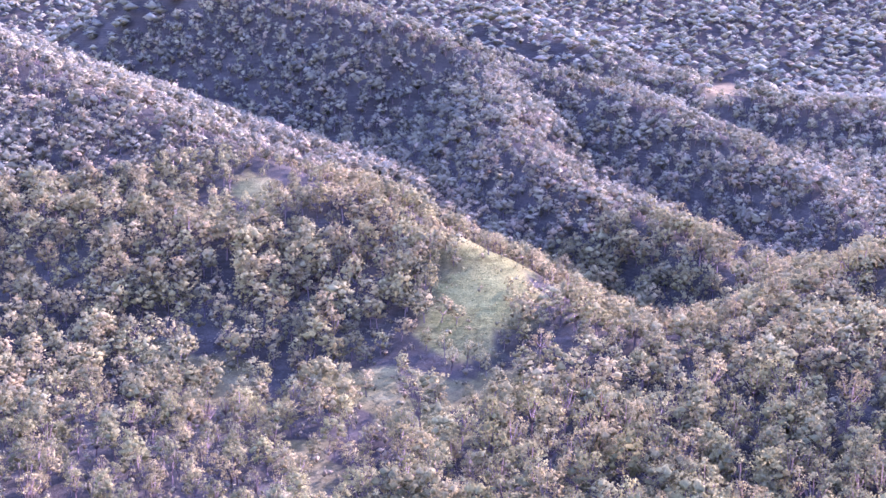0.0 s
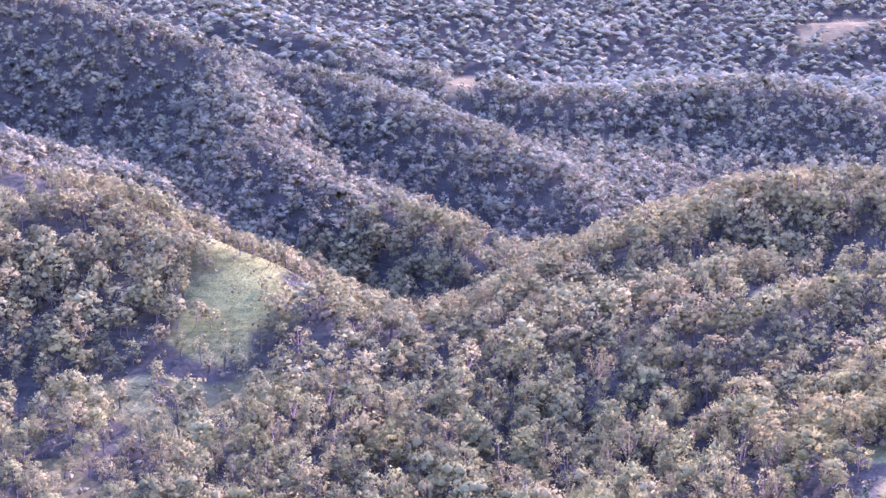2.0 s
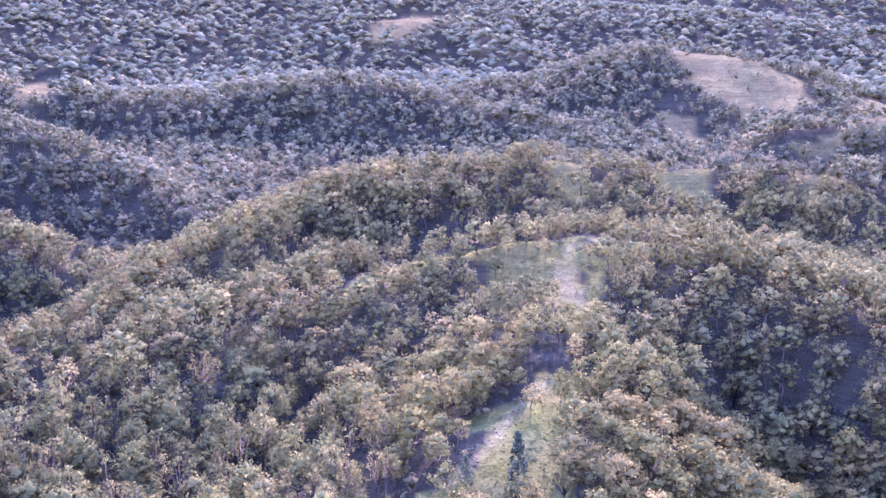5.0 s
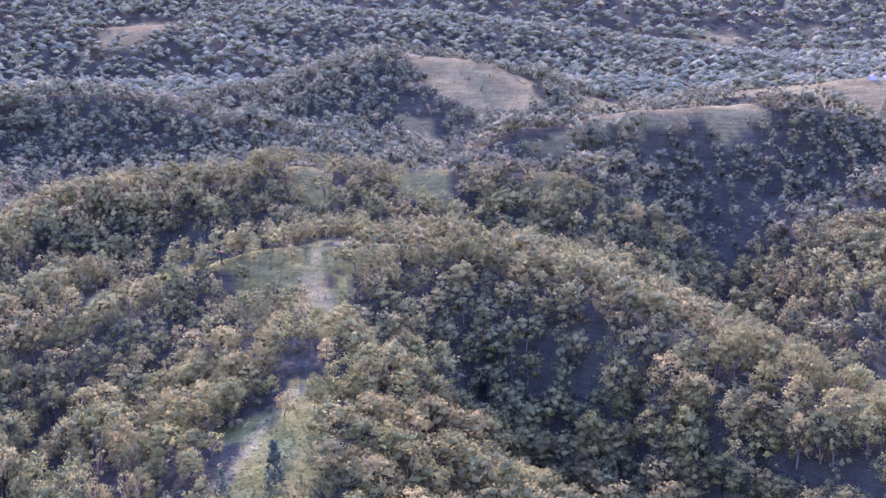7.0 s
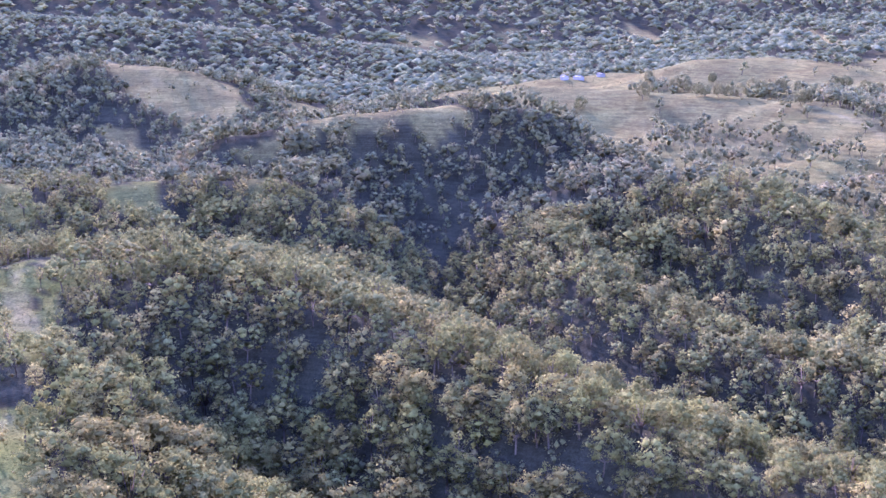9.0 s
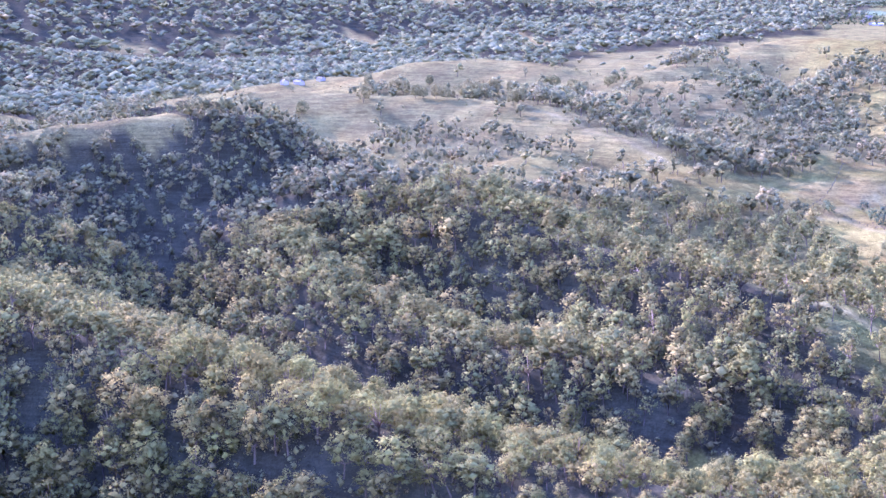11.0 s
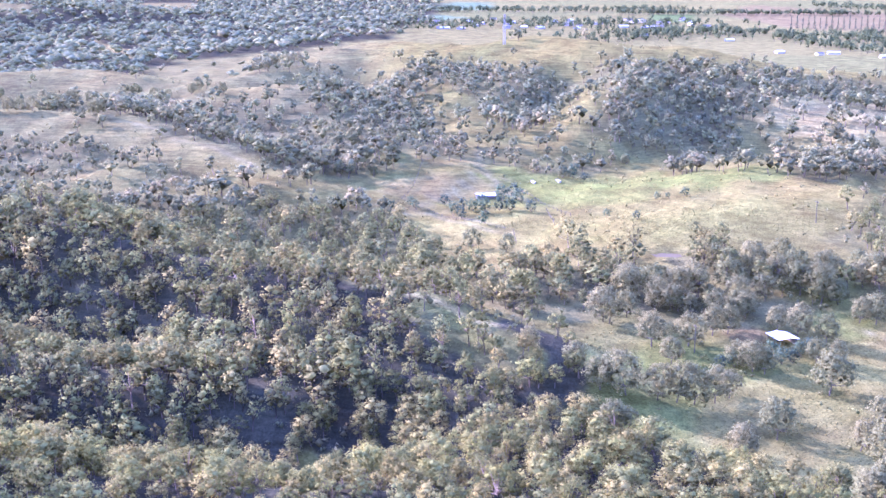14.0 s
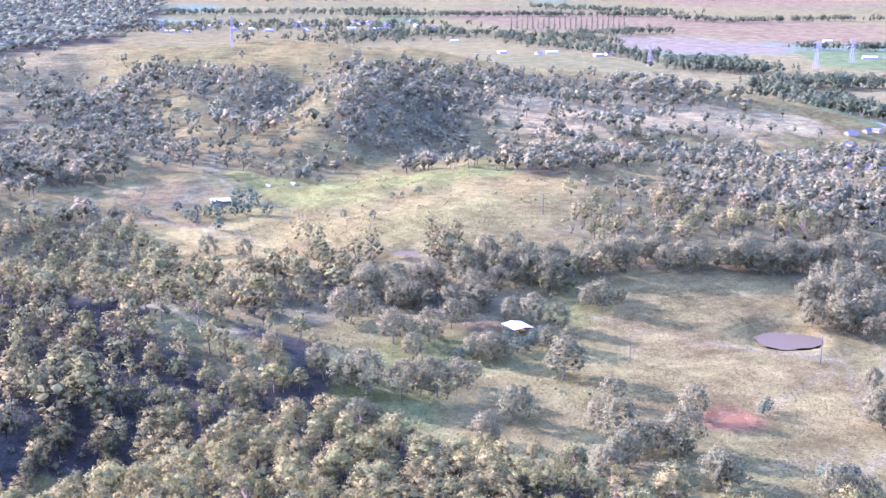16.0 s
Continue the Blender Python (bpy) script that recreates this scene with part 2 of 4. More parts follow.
def height(x, y):
    """Height of the ground over the places x, y (arrays)."""
    x, y = np.asarray(x, dtype=float), np.asarray(y, dtype=float)
    far = np.hypot(x, y)
    bearing = np.degrees(np.arctan2(x, y))
    hollow = np.clip((86 - bearing) / 12, 0, 1) * np.clip((bearing + 60) / 20, 0, 1) * np.clip((900 - far) / 300, 0, 1) * np.clip(far / 180, 0, 1)
    base = np.where(far > 2300, (far - 2300) * 0.026, 0.0) - 11.0 * hollow
    basin = 13.0 * np.exp(-(((x - 640) / 130) ** 2 + ((y + 30) / 110) ** 2) ** 2)
    total = np.exp((base + basin) / 3.2)
    for slope, soft, crest in RIDGES:
        best = np.full(x.shape, -1e9)
        for a, b in zip(crest[:-1], crest[1:]):
            d = b[:2] - a[:2]
            s = np.clip(((x - a[0]) * d[0] + (y - a[1]) * d[1]) / (d @ d), 0, 1)
            off = np.hypot(x - a[0] - s * d[0], y - a[1] - s * d[1])
            best = np.maximum(best, a[2] + s * (b[2] - a[2]) - slope * (np.sqrt(off * off + soft * soft) - soft))
        total = total + np.exp(np.clip(best, -60, 400) / 3.2)
    z = 3.2 * np.log(total)
    for depth, width, line in GULLIES:
        best = np.full(x.shape, 1e9)
        for a, b in zip(line[:-1], line[1:]):
            d = b - a
            s = np.clip(((x - a[0]) * d[0] + (y - a[1]) * d[1]) / (d @ d), 0, 1)
            best = np.minimum(best, np.hypot(x - a[0] - s * d[0], y - a[1] - s * d[1]))
        z = z - depth * np.exp(-(best / width) ** 2)
    rough = np.clip((z - 4) / 12, 0.03, 1) * np.clip(1.4 - far / 2500, 0.1, 1) * np.where(far < 520, np.clip((104 - bearing) / 10, 0.1, 1), 1)
    z = z + rough * (1.6 * np.sin(x / 17 + 1.3 * np.sin(y / 29)) * np.sin(y / 21 + 0.9 * np.sin(x / 33)) + 0.8 * np.sin(x / 7.3 + y / 11) * np.sin(y / 6.1 - x / 13))
    z = z - 1.5
    for (px, py), level in POOL_LEVEL.items():
        turn = np.arctan2(y - py, x - px)
        r = np.hypot(x - px, y - py) / POOL_REACH[(px, py)] * (1 + 0.12 * np.sin(2 * turn + px) + 0.07 * np.sin(3 * turn))
        z = z + (level - 0.9 + 1.6 * np.clip((r - 0.85) / 0.3, 0, 1) - z) * np.clip((1.75 - r) / 0.45, 0, 1)
    return z

# ---- land cover ----
WOODS, GLADES, TRACKS, FIELDS = [], [], [], []


def woodland(thickness, *corners):
    WOODS.append((thickness, np.array(corners, dtype=float)))


def clearing(openness, *corners):
    GLADES.append((openness, np.array(corners, dtype=float)))


def field(colour, *corners):
    FIELDS.append((colour, np.array(corners, dtype=float)))


def within(x, y, corners):
    """1 inside a patch with a ragged edge, 0 outside."""
    x, y = np.asarray(x, dtype=float), np.asarray(y, dtype=float)
    low, high = corners.min(0) - 6, corners.max(0) + 6
    result = np.zeros(x.shape)
    near = (x > low[0]) & (x < high[0]) & (y > low[1]) & (y < high[1])
    if not near.any():
        return result
    p, q = x[near], y[near]
    p, q = p + 2.4 * np.sin(q / 5.3 + 1.7 * np.sin(p / 8.1)), q + 2.4 * np.sin(p / 4.7 + 1.9 * np.sin(q / 9.3))
    inside = np.zeros(p.shape, dtype=bool)
    for (ax, ay), (bx, by) in zip(corners, np.roll(corners, -1, axis=0)):
        if ay != by:
            inside ^= ((ay > q) != (by > q)) & (p < (bx - ax) * (q - ay) / (by - ay) + ax)
    result[near] = inside
    return result


def track(width, *line):
    TRACKS.append((width, np.array(line, dtype=float)))


# open woodland on the slopes and along the creek
woodland(0.85, (550, 224), (559, 185), (561, 122), (535, 65), (551, 17), (518, 13), (484, 1), (440, 2), (398, 33), (496, 94), (459, 132))
woodland(0.59, (656, 279), (664, 229), (636, 175), (593, 129), (613, 203), (599, 243))
woodland(0.73, (820, 208), (745, 125), (699, 73), (678, 18), (614, 16), (598, 77), (647, 122), (698, 175))
woodland(0.59, (737, 77), (734, 33), (707, -21), (683, -53), (649, -44), (630, 5), (690, 50))
woodland(0.98, (395, 30), (452, -9), (436, -36), (438, -51), (413, -70), (393, -99), (379, -124), (368, -121), (362, -96), (374, -71), (386, -26), (420, -8), (378, 25))
woodland(0.59, (360, 3), (339, -23), (339, -23), (346, -3), (355, 10))
woodland(0.94, (337, -3), (331, -30), (351, -58), (319, -66), (317, -83), (312, -81), (305, -63), (314, -37), (328, -4))
woodland(0.94, (342, -87), (344, -109), (332, -104), (334, -87))
woodland(0.98, (448, -86), (437, -110), (413, -108), (410, -148), (422, -188), (400, -179), (396, -132), (407, -105), (419, -85))
woodland(0.98, (419, -108), (409, -150), (408, -194), (420, -248), (412, -272), (405, -268), (401, -240), (400, -180), (401, -137), (411, -110))
woodland(0.98, (383, -222), (412, -272), (332, -222), (343, -211), (360, -209))
woodland(0.53, (477, -174), (552, -246), (543, -302), (504, -330), (433, -286), (432, -206), (432, -158), (449, -143))
woodland(0.73, (575, -250), (690, -344), (652, -381), (539, -353), (474, -312), (490, -260), (503, -224))
woodland(0.94, (588, -163), (625, -211), (700, -284), (693, -323), (697, -363), (673, -358), (607, -263), (565, -215), (551, -175), (561, -161))
woodland(0.98, (942, 28), (931, -20), (900, -77), (874, -108), (845, -81), (739, -57), (774, -45), (819, -25), (846, -14))
woodland(0.98, (824, 89), (944, 24), (858, 2), (848, 30), (736, 6), (707, 38), (760, 79))
woodland(0.94, (890, -110), (899, -187), (904, -274), (854, -371), (838, -365), (799, -262), (799, -198), (751, -176), (729, -136), (748, -114))
woodland(0.89, (849, -160), (927, -265), (887, -354), (842, -418), (805, -414), (818, -353), (800, -270), (779, -208), (777, -169))
woodland(0.41, (729, -246), (722, -320), (717, -365), (713, -356), (715, -279))
woodland(0.98, (660, -51), (661, -67), (668, -93), (639, -86), (628, -51))
woodland(0.94, (659, -126), (588, -152), (581, -164), (555, -187), (551, -183), (571, -156), (598, -120))
woodland(0.83, (873, 371), (856, 319), (856, 281), (816, 240), (812, 239), (844, 311), (845, 354))
woodland(0.59, (848, 245), (820, 193), (784, 132), (757, 127), (697, 192))
woodland(0.65, (773, 167), (722, 101), (634, 47), (593, 66), (608, 97), (643, 127))
woodland(0.71, (1607, 278), (933, 95), (949, 53), (929, 69), (917, 137))
woodland(0.98, (319, 16), (313, -6), (306, -28), (285, -42), (283, -49), (272, -64), (272, -75), (271, -73), (252, -56), (244, 13))
woodland(0.83, (271, -56), (272, -79), (267, -92), (286, -111), (263, -108), (259, -124), (259, -124), (252, -107), (244, -84), (251, -52))
woodland(0.20, (715, 214), (737, 121), (907, 94), (951, 24), (900, -103), (894, -229), (848, -368), (710, -311), (732, -207), (686, -111), (630, 5), (608, 73), (653, 152), (676, 203))
woodland(0.30, (653, 278), (641, 177), (583, 110), (570, 31), (548, 66), (531, 153), (577, 235))
woodland(0.25, (490, -161), (586, -261), (547, -358), (443, -292), (432, -206), (449, -153))
woodland(0.22, (768, -182), (767, -259), (789, -401), (720, -399), (706, -352), (720, -244))
woodland(0.30, (339, -26), (361, -60), (352, -90), (334, -89), (317, -53), (330, -29))
woodland(0.25, (331, -85), (309, -103), (289, -115), (266, -100), (285, -77), (307, -79))
woodland(0.50, (713, -420), (731, -477), (548, -359), (576, -347))
woodland(0.45, (670, 165), (901, 67), (815, 7), (666, -13), (625, 46), (609, 91))
woodland(0.40, (762, 142), (811, 84), (804, 6), (694, -14), (623, 5), (633, 70))
woodland(0.50, (781, -193), (753, -266), (734, -320), (706, -310), (654, -233), (727, -206))
woodland(0.30, (412, -65), (396, -114), (377, -131), (361, -127), (347, -106), (335, -86), (340, -63), (364, -43), (391, -31))
woodland(0.70, (335, -17), (322, -87), (310, -85), (311, -42), (328, -16))
woodland(0.60, (445, -27), (437, -69), (409, -76), (402, -116), (395, -135), (371, -123), (390, -73), (411, -33))
woodland(0.80, (797, -131), (821, -178), (755, -190), (718, -149), (712, -113), (709, -86), (753, -106))
woodland(0.75, (773, -110), (812, -154), (766, -190), (695, -180), (705, -141), (687, -101), (726, -96))

# clearings in the forest
clearing(0.85, (2077, 914), (2001, 802), (1740, 698), (1891, 824))
clearing(0.85, (2397, 677), (2070, 505), (1860, 454), (1935, 529))
clearing(0.80, (2756, 1016), (3942, 1280), (2669, 881), (2641, 962))
clearing(0.80, (3999, 972), (4020, 786), (3421, 685), (3466, 826))
clearing(0.80, (1487, 1033), (1555, 977), (1480, 940), (1427, 982))
clearing(0.70, (1693, 969), (1755, 952), (1676, 908), (1624, 929))
clearing(0.84, (-21, 467), (2, 458), (15, 451), (20, 431), (33, 435), (35, 395), (22, 390), (16, 380), (18, 363), (3, 365), (-6, 375), (-6, 392), (4, 415), (6, 430), (-9, 449))
clearing(0.55, (-116, 394), (-91, 385), (-63, 374), (-54, 333), (-65, 327), (-69, 342), (-103, 382))
clearing(0.75, (-45, 367), (-15, 361), (-11, 348), (8, 316), (7, 308), (-16, 319), (-31, 350), (-43, 359))
clearing(0.60, (-11, 359), (37, 349), (35, 326), (3, 331))
clearing(0.50, (-43, 308), (-29, 316), (-26, 258), (-36, 257))
clearing(0.80, (-88, 510), (-71, 514), (-67, 467), (-81, 470))
clearing(0.90, (255, 1201), (293, 1197), (206, 856), (185, 867))
clearing(0.50, (66, 707), (79, 741), (81, 534), (72, 544))
clearing(0.50, (122, 644), (146, 616), (127, 464), (116, 466))
clearing(0.75, (230, 349), (235, 328), (249, 321), (253, 314), (236, 298), (199, 260), (209, 281), (212, 297), (196, 292), (203, 309))
clearing(0.85, (252, 309), (274, 315), (277, 295), (267, 281), (257, 289), (242, 290), (211, 263), (197, 256), (212, 272))
clearing(0.85, (142, 334), (166, 328), (226, 380), (249, 377), (216, 328), (198, 333), (163, 322), (138, 326))
clearing(0.97, (180, 245), (189, 236), (180, 227), (168, 218), (155, 196), (147, 192), (138, 186), (116, 199), (123, 209), (134, 206), (160, 226), (173, 232))
clearing(0.70, (316, 427), (330, 412), (301, 381), (291, 393))
clearing(0.80, (345, 407), (379, 392), (359, 367), (353, 351), (348, 366), (346, 397))
clearing(0.97, (667, 749), (678, 701), (695, 666), (702, 636), (656, 575), (628, 582), (607, 593), (618, 644), (650, 717))
clearing(0.90, (585, 658), (584, 621), (550, 563), (549, 595))
clearing(0.80, (459, 412), (502, 406), (512, 392), (504, 386), (476, 388), (458, 403))
clearing(0.97, (537, 363), (638, 388), (539, 329), (523, 333), (519, 347))
clearing(0.75, (512, 392), (628, 425), (522, 353), (496, 379))
clearing(0.60, (449, 406), (461, 390), (408, 342), (392, 352))
clearing(0.90, (655, 1239), (763, 1328), (808, 1300), (782, 1234), (695, 1199), (652, 1209))
clearing(0.42, (407, 40), (431, 2), (347, -15), (334, -30), (330, -28), (343, -11), (375, 9), (396, 37))
clearing(0.45, (371, 9), (367, -16), (329, -30), (321, -26), (331, -11), (357, 9))
clearing(0.80, (319, 42), (319, 26), (256, 21), (245, 31))
clearing(0.93, (357, -46), (394, -54), (372, -100), (384, -133), (340, -119), (328, -108), (315, -117), (270, -113), (258, -89), (259, -81), (269, -71), (290, -63), (291, -45), (306, -41), (320, -40))
clearing(0.90, (247, -106), (258, -112), (265, -137), (242, -143), (240, -125))
clearing(0.97, (613, -36), (637, -101), (572, -153), (496, -165), (471, -116), (458, -83), (475, -56), (485, -30), (535, -6), (550, -29))

# ploughed, green and stubble fields of the plain; the last is a lightened hill slope
field((0.090, 0.069, 0.025), (3819, -959), (3091, -1341), (2583, -1659), (2027, -1305), (2103, -1166), (2419, -1102), (2702, -772), (3245, -751))
field((0.090, 0.069, 0.025), (4204, -1624), (3992, -2224), (3707, -2375), (3354, -2150), (3554, -1653))
field((0.095, 0.08, 0.037), (2403, -918), (2358, -1074), (2055, -1128), (1894, -1030), (1932, -851), (2142, -841))
field((0.094, 0.083, 0.024), (1866, -923), (1890, -1038), (1741, -1006), (1514, -867), (1583, -809))
field((0.058, 0.076, 0.020), (2003, -1100), (1934, -1246), (1490, -962), (1582, -915))
field((0.094, 0.083, 0.024), (1483, -849), (1462, -945), (1120, -726), (1187, -722))
field((0.058, 0.076, 0.020), (1061, -635), (974, -633), (791, -515), (842, -514))
field((0.058, 0.076, 0.020), (1169, -652), (1076, -643), (842, -514), (856, -482))
field((0.094, 0.083, 0.024), (3990, -158), (3881, -548), (3408, -474), (3559, -174))
field((0.058, 0.076, 0.020), (3335, -581), (3320, -702), (2965, -614), (3018, -526))
field((0.094, 0.083, 0.024), (3985, -246), (3818, -541), (3425, -471), (3629, -257))
# hill slope painted paler, standing in for sunlight it does not catch
field((0.135, 0.112, 0.036), (778, -203), (873, -276), (858, -334), (820, -408), (794, -462), (759, -455), (721, -360), (729, -246))

track(1.6, (214, 262), (219, 282), (226, 297), (240, 312), (262, 308))
track(1.5, (125, 205), (147, 217), (160, 228), (178, 238))
track(2.4, (575, 228), (504, 194), (480, 158), (462, 129), (433, 78), (412, 45), (385, 15), (355, -18))
track(3.0, (702, 196), (661, 154), (620, 112), (590, 88))
track(2.5, (650, 660), (668, 690), (674, 730), (668, 745))
track(3.2, (620, -20), (585, -8), (560, 10), (545, 20))
track(3.5, (560, -45), (600, -30), (640, -20), (690, -25))
track(2.2, (330, -230), (300, -195), (285, -190), (262, -188), (240, -150))
track(2.5, (820, -240), (770, -280), (735, -320), (700, -400))
track(2.5, (870, -170), (810, -240), (750, -300))
track(1.0, (286, -154), (296, -168), (304, -181), (315, -195), (320, -201))
track(1.0, (253, -136), (254, -145), (254, -156), (259, -165))
track(0.9, (320, -201), (298, -190), (278, -182))
track(1.2, (365, -133), (348, -148), (335, -171), (320, -197))
track(1.4, (593, 44), (572, 16), (558, -1), (525, -20), (500, -34))
track(1.2, (577, 5), (595, -18), (618, -42))
track(1.3, (555, 30), (550, 4), (522, -16), (491, -34))
track(8.0, (1320, -500), (1050, -560), (900, -560), (780, -520), (700, -520))
EDGE = np.array([(700, 600), (665, 430), (590, 300), (545, 180), (470, 100), (425, 30), (350, -42), (282, -72), (235, -110), (200, -260)], dtype=float)


def off_line(x, y, line):
    best = np.full(np.shape(x), 1e9)
    for a, b in zip(line[:-1], line[1:]):
        d = b - a
        s = np.clip(((x - a[0]) * d[0] + (y - a[1]) * d[1]) / (d @ d), 0, 1)
        best = np.minimum(best, np.hypot(x - a[0] - s * d[0], y - a[1] - s * d[1]))
    return best


def blob(x, y, cx, cy, across, along):
    """1 inside a patch laid across the camera's line of sight, 0 outside, with a ragged edge."""
    far = math.hypot(cx, cy)
    ux, uy = cx / far, cy / far
    dx, dy = x - cx, y - cy
    r = np.hypot((dx * uy - dy * ux) / across, (dx * ux + dy * uy) / along)
    r = r + 0.16 * np.sin(x / 5.1 + 1.7 * np.sin(y / 9.0)) + 0.12 * np.sin(y / 4.3 + x / 7.7)
    return np.clip((1.18 - r) / 0.3, 0, 1)


def open_country(x, y):
    """1 in the grazing land east of the forest's edge."""
    order = np.argsort(EDGE[:, 1])
    north = np.interp(x, [0, 700, 900, 1100, 1500, 2000, 2400, 2900, 3400], [900, 640, 520, 470, 430, 320, 120, 50, 0])
    return np.clip((x - np.interp(y, EDGE[order, 1], EDGE[order, 0])) / 14 + 0.5, 0, 1) * np.clip((north + 45 * np.sin(x / 90.0) * np.sin(x / 41.0 + 1) - y) / 40 + 0.5, 0, 1)


def plain(x, y):
    return np.clip((np.hypot(x, y) - 1010 - 2.6 * np.clip(y + 300, 0, 500)) / 60, 0, 1) * (x > 300) * open_country(x, y)


def density(x, y):
    """How thickly trees stand, 0 to 1."""
    o = open_country(x, y)
    thin = np.where((x < 400) & (y < -100), 0.0, 0.022)
    for d, corners in WOODS:
        thin = np.maximum(thin, d * within(x, y, corners))
    thick = np.ones(np.shape(x))
    full = thick * (1 - o) + thin * o
    for d, corners in GLADES:
        full = full * (1 - 0.97 * d * within(x, y, corners))
    for width, line in TRACKS:
        full = full * np.clip((off_line(x, y, line) - width * 0.8) / 2.0, 0, 1)
    for cx, cy, r in ((339, -191, 22), (283, -145, 14), (441, -86, 10), (434, -84, 9), (357, -105, 9), (348, -103, 8), (341, -101, 6), (571, -23, 26)):
        full = full * (np.hypot(x - cx, y - cy) > r)
    return full * (1 - plain(x, y))


def mixed(a, b, s):
    return a + (np.asarray(b, dtype=float) - a) * s[..., None]


def cover(x, y):
    """Colour of the soil and grass at a place; the forest floor's holds tree shade too."""
    wave = 0.5 + 0.5 * np.sin(x / 31 + 1.5 * np.sin(y / 47)) * np.sin(y / 27 + 1.2 * np.sin(x / 39))
    fine = 0.5 + 0.5 * np.sin(x / 6.3 + 2 * np.sin(y / 8.0)) * np.sin(y / 5.2 + 1.5 * np.sin(x / 9.0))
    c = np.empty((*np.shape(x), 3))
    # forest litter, darkened to near black for the shade between trees
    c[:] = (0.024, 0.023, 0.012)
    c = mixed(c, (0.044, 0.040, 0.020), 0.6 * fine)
    o = open_country(x, y)
    straw = mixed(np.broadcast_to(np.array((0.093, 0.076, 0.0175)), c.shape), (0.074, 0.066, 0.0165), wave)
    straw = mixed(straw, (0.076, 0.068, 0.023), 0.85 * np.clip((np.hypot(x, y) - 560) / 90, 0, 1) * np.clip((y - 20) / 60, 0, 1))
    straw = mixed(straw, (0.120, 0.097, 0.025), 0.6 * fine * (1 - wave))
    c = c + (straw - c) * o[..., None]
    # darker, browner ground inside the open woodland patches
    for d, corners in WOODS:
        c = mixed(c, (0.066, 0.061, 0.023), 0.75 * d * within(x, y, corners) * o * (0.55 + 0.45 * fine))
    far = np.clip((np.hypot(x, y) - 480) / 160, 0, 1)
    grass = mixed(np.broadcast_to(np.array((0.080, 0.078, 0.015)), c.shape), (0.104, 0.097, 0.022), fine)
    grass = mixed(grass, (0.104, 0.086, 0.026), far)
    for d, corners in GLADES:
        s = within(x, y, corners) * d * (1 - 0.7 * o)
        c = c + (grass - c) * s[..., None]
    for cx, cy, a, b in ((310, -52, 18, 16), (369, -128, 12, 10), (345, -80, 24, 10), (580, -75, 70, 40), (600, -85, 60, 35), (590, -140, 30, 40), (400, -130, 14, 14), (660, -245, 40, 40), (345, -75, 20, 20), (11, 406, 19, 34), (160, 225, 14, 10), (640, -10, 40, 12)):
        c = mixed(c, (0.074, 0.079, 0.015), 0.75 * blob(x, y, cx, cy, a, b) * (0.5 + 0.5 * fine))
    for cx, cy, a, b in ((223, 288, 4, 14), (369, -92, 7, 6), (130, 315, 8, 10)):
        c = mixed(c, (0.110, 0.096, 0.030), 0.7 * blob(x, y, cx, cy, a, b))
    for cx, cy, a, b in ((590, 0, 34, 16), (640, -6, 22, 14)):
        c = mixed(c, (0.110, 0.084, 0.025), 0.75 * blob(x, y, cx, cy, a, b))
    c = mixed(c, (0.098, 0.056, 0.018), blob(x, y, 285, -146, 9, 9))
    c = mixed(c, (0.085, 0.058, 0.020), 0.6 * blob(x, y, 363, -96, 6, 5))
    # the farmed plain
    p = plain(x, y)
    u, v = x * 0.86 + y * 0.5, -x * 0.5 + y * 0.86
    block = np.floor(u / 430 + 0.25 * np.sin(v / 700)) * 7.0 + np.floor(v / 520 + 0.2) * 13.0
    pick = np.mod(np.abs(np.sin(block * 12.9898) * 43758.5), 1.0)
    pick = np.where(np.hypot(x, y) < 2050, 0.64 + 0.36 * pick, pick)
    field = np.where((pick < 0.5)[..., None], (0.088, 0.077, 0.022), np.where((pick < 0.56)[..., None], (0.07, 0.09, 0.04), np.where((pick < 0.86)[..., None], (0.091, 0.081, 0.023), (0.080, 0.076, 0.022))))
    c = c + (field - c) * p[..., None]
    for colour, corners in FIELDS:
        c = mixed(c, colour, 0.92 * within(x, y, corners))
    for width, line in TRACKS:
        c = mixed(c, (0.108, 0.094, 0.034), 0.7 * np.clip((width * 0.5 + 0.9 - off_line(x, y, line)) / 1.2, 0, 1))
    return c


def sheet(name, verts, faces, mats, label="", category="", kind="", smooth=False, parent=None):
    """One mesh object out of arrays of points and of triangles or quads."""
    verts, faces = np.asarray(verts, dtype=np.float32), np.asarray(faces, dtype=np.int32)
    me = bpy.data.meshes.new(name)
    n = faces.shape[1]
    me.vertices.add(len(verts))
    me.vertices.foreach_set("co", verts.ravel())
    me.loops.add(faces.size)
    me.loops.foreach_set("vertex_index", faces.ravel())
    me.polygons.add(len(faces))
    me.polygons.foreach_set("loop_start", np.arange(0, faces.size, n, dtype=np.int32))
    me.polygons.foreach_set("use_smooth", np.full(len(faces), smooth))
    for m in mats:
        me.materials.append(m)
    me.update(calc_edges=True)
    ob = new(name, me)
    ob.parent = parent
    return tagged(ob, label, category, kind=kind)


def colour_points(me, name, colours):
    att = me.attributes.new(name, "FLOAT_COLOR", "POINT")
    att.data.foreach_set("color", np.hstack([colours, np.ones((len(colours), 1))]).astype(np.float32).ravel())


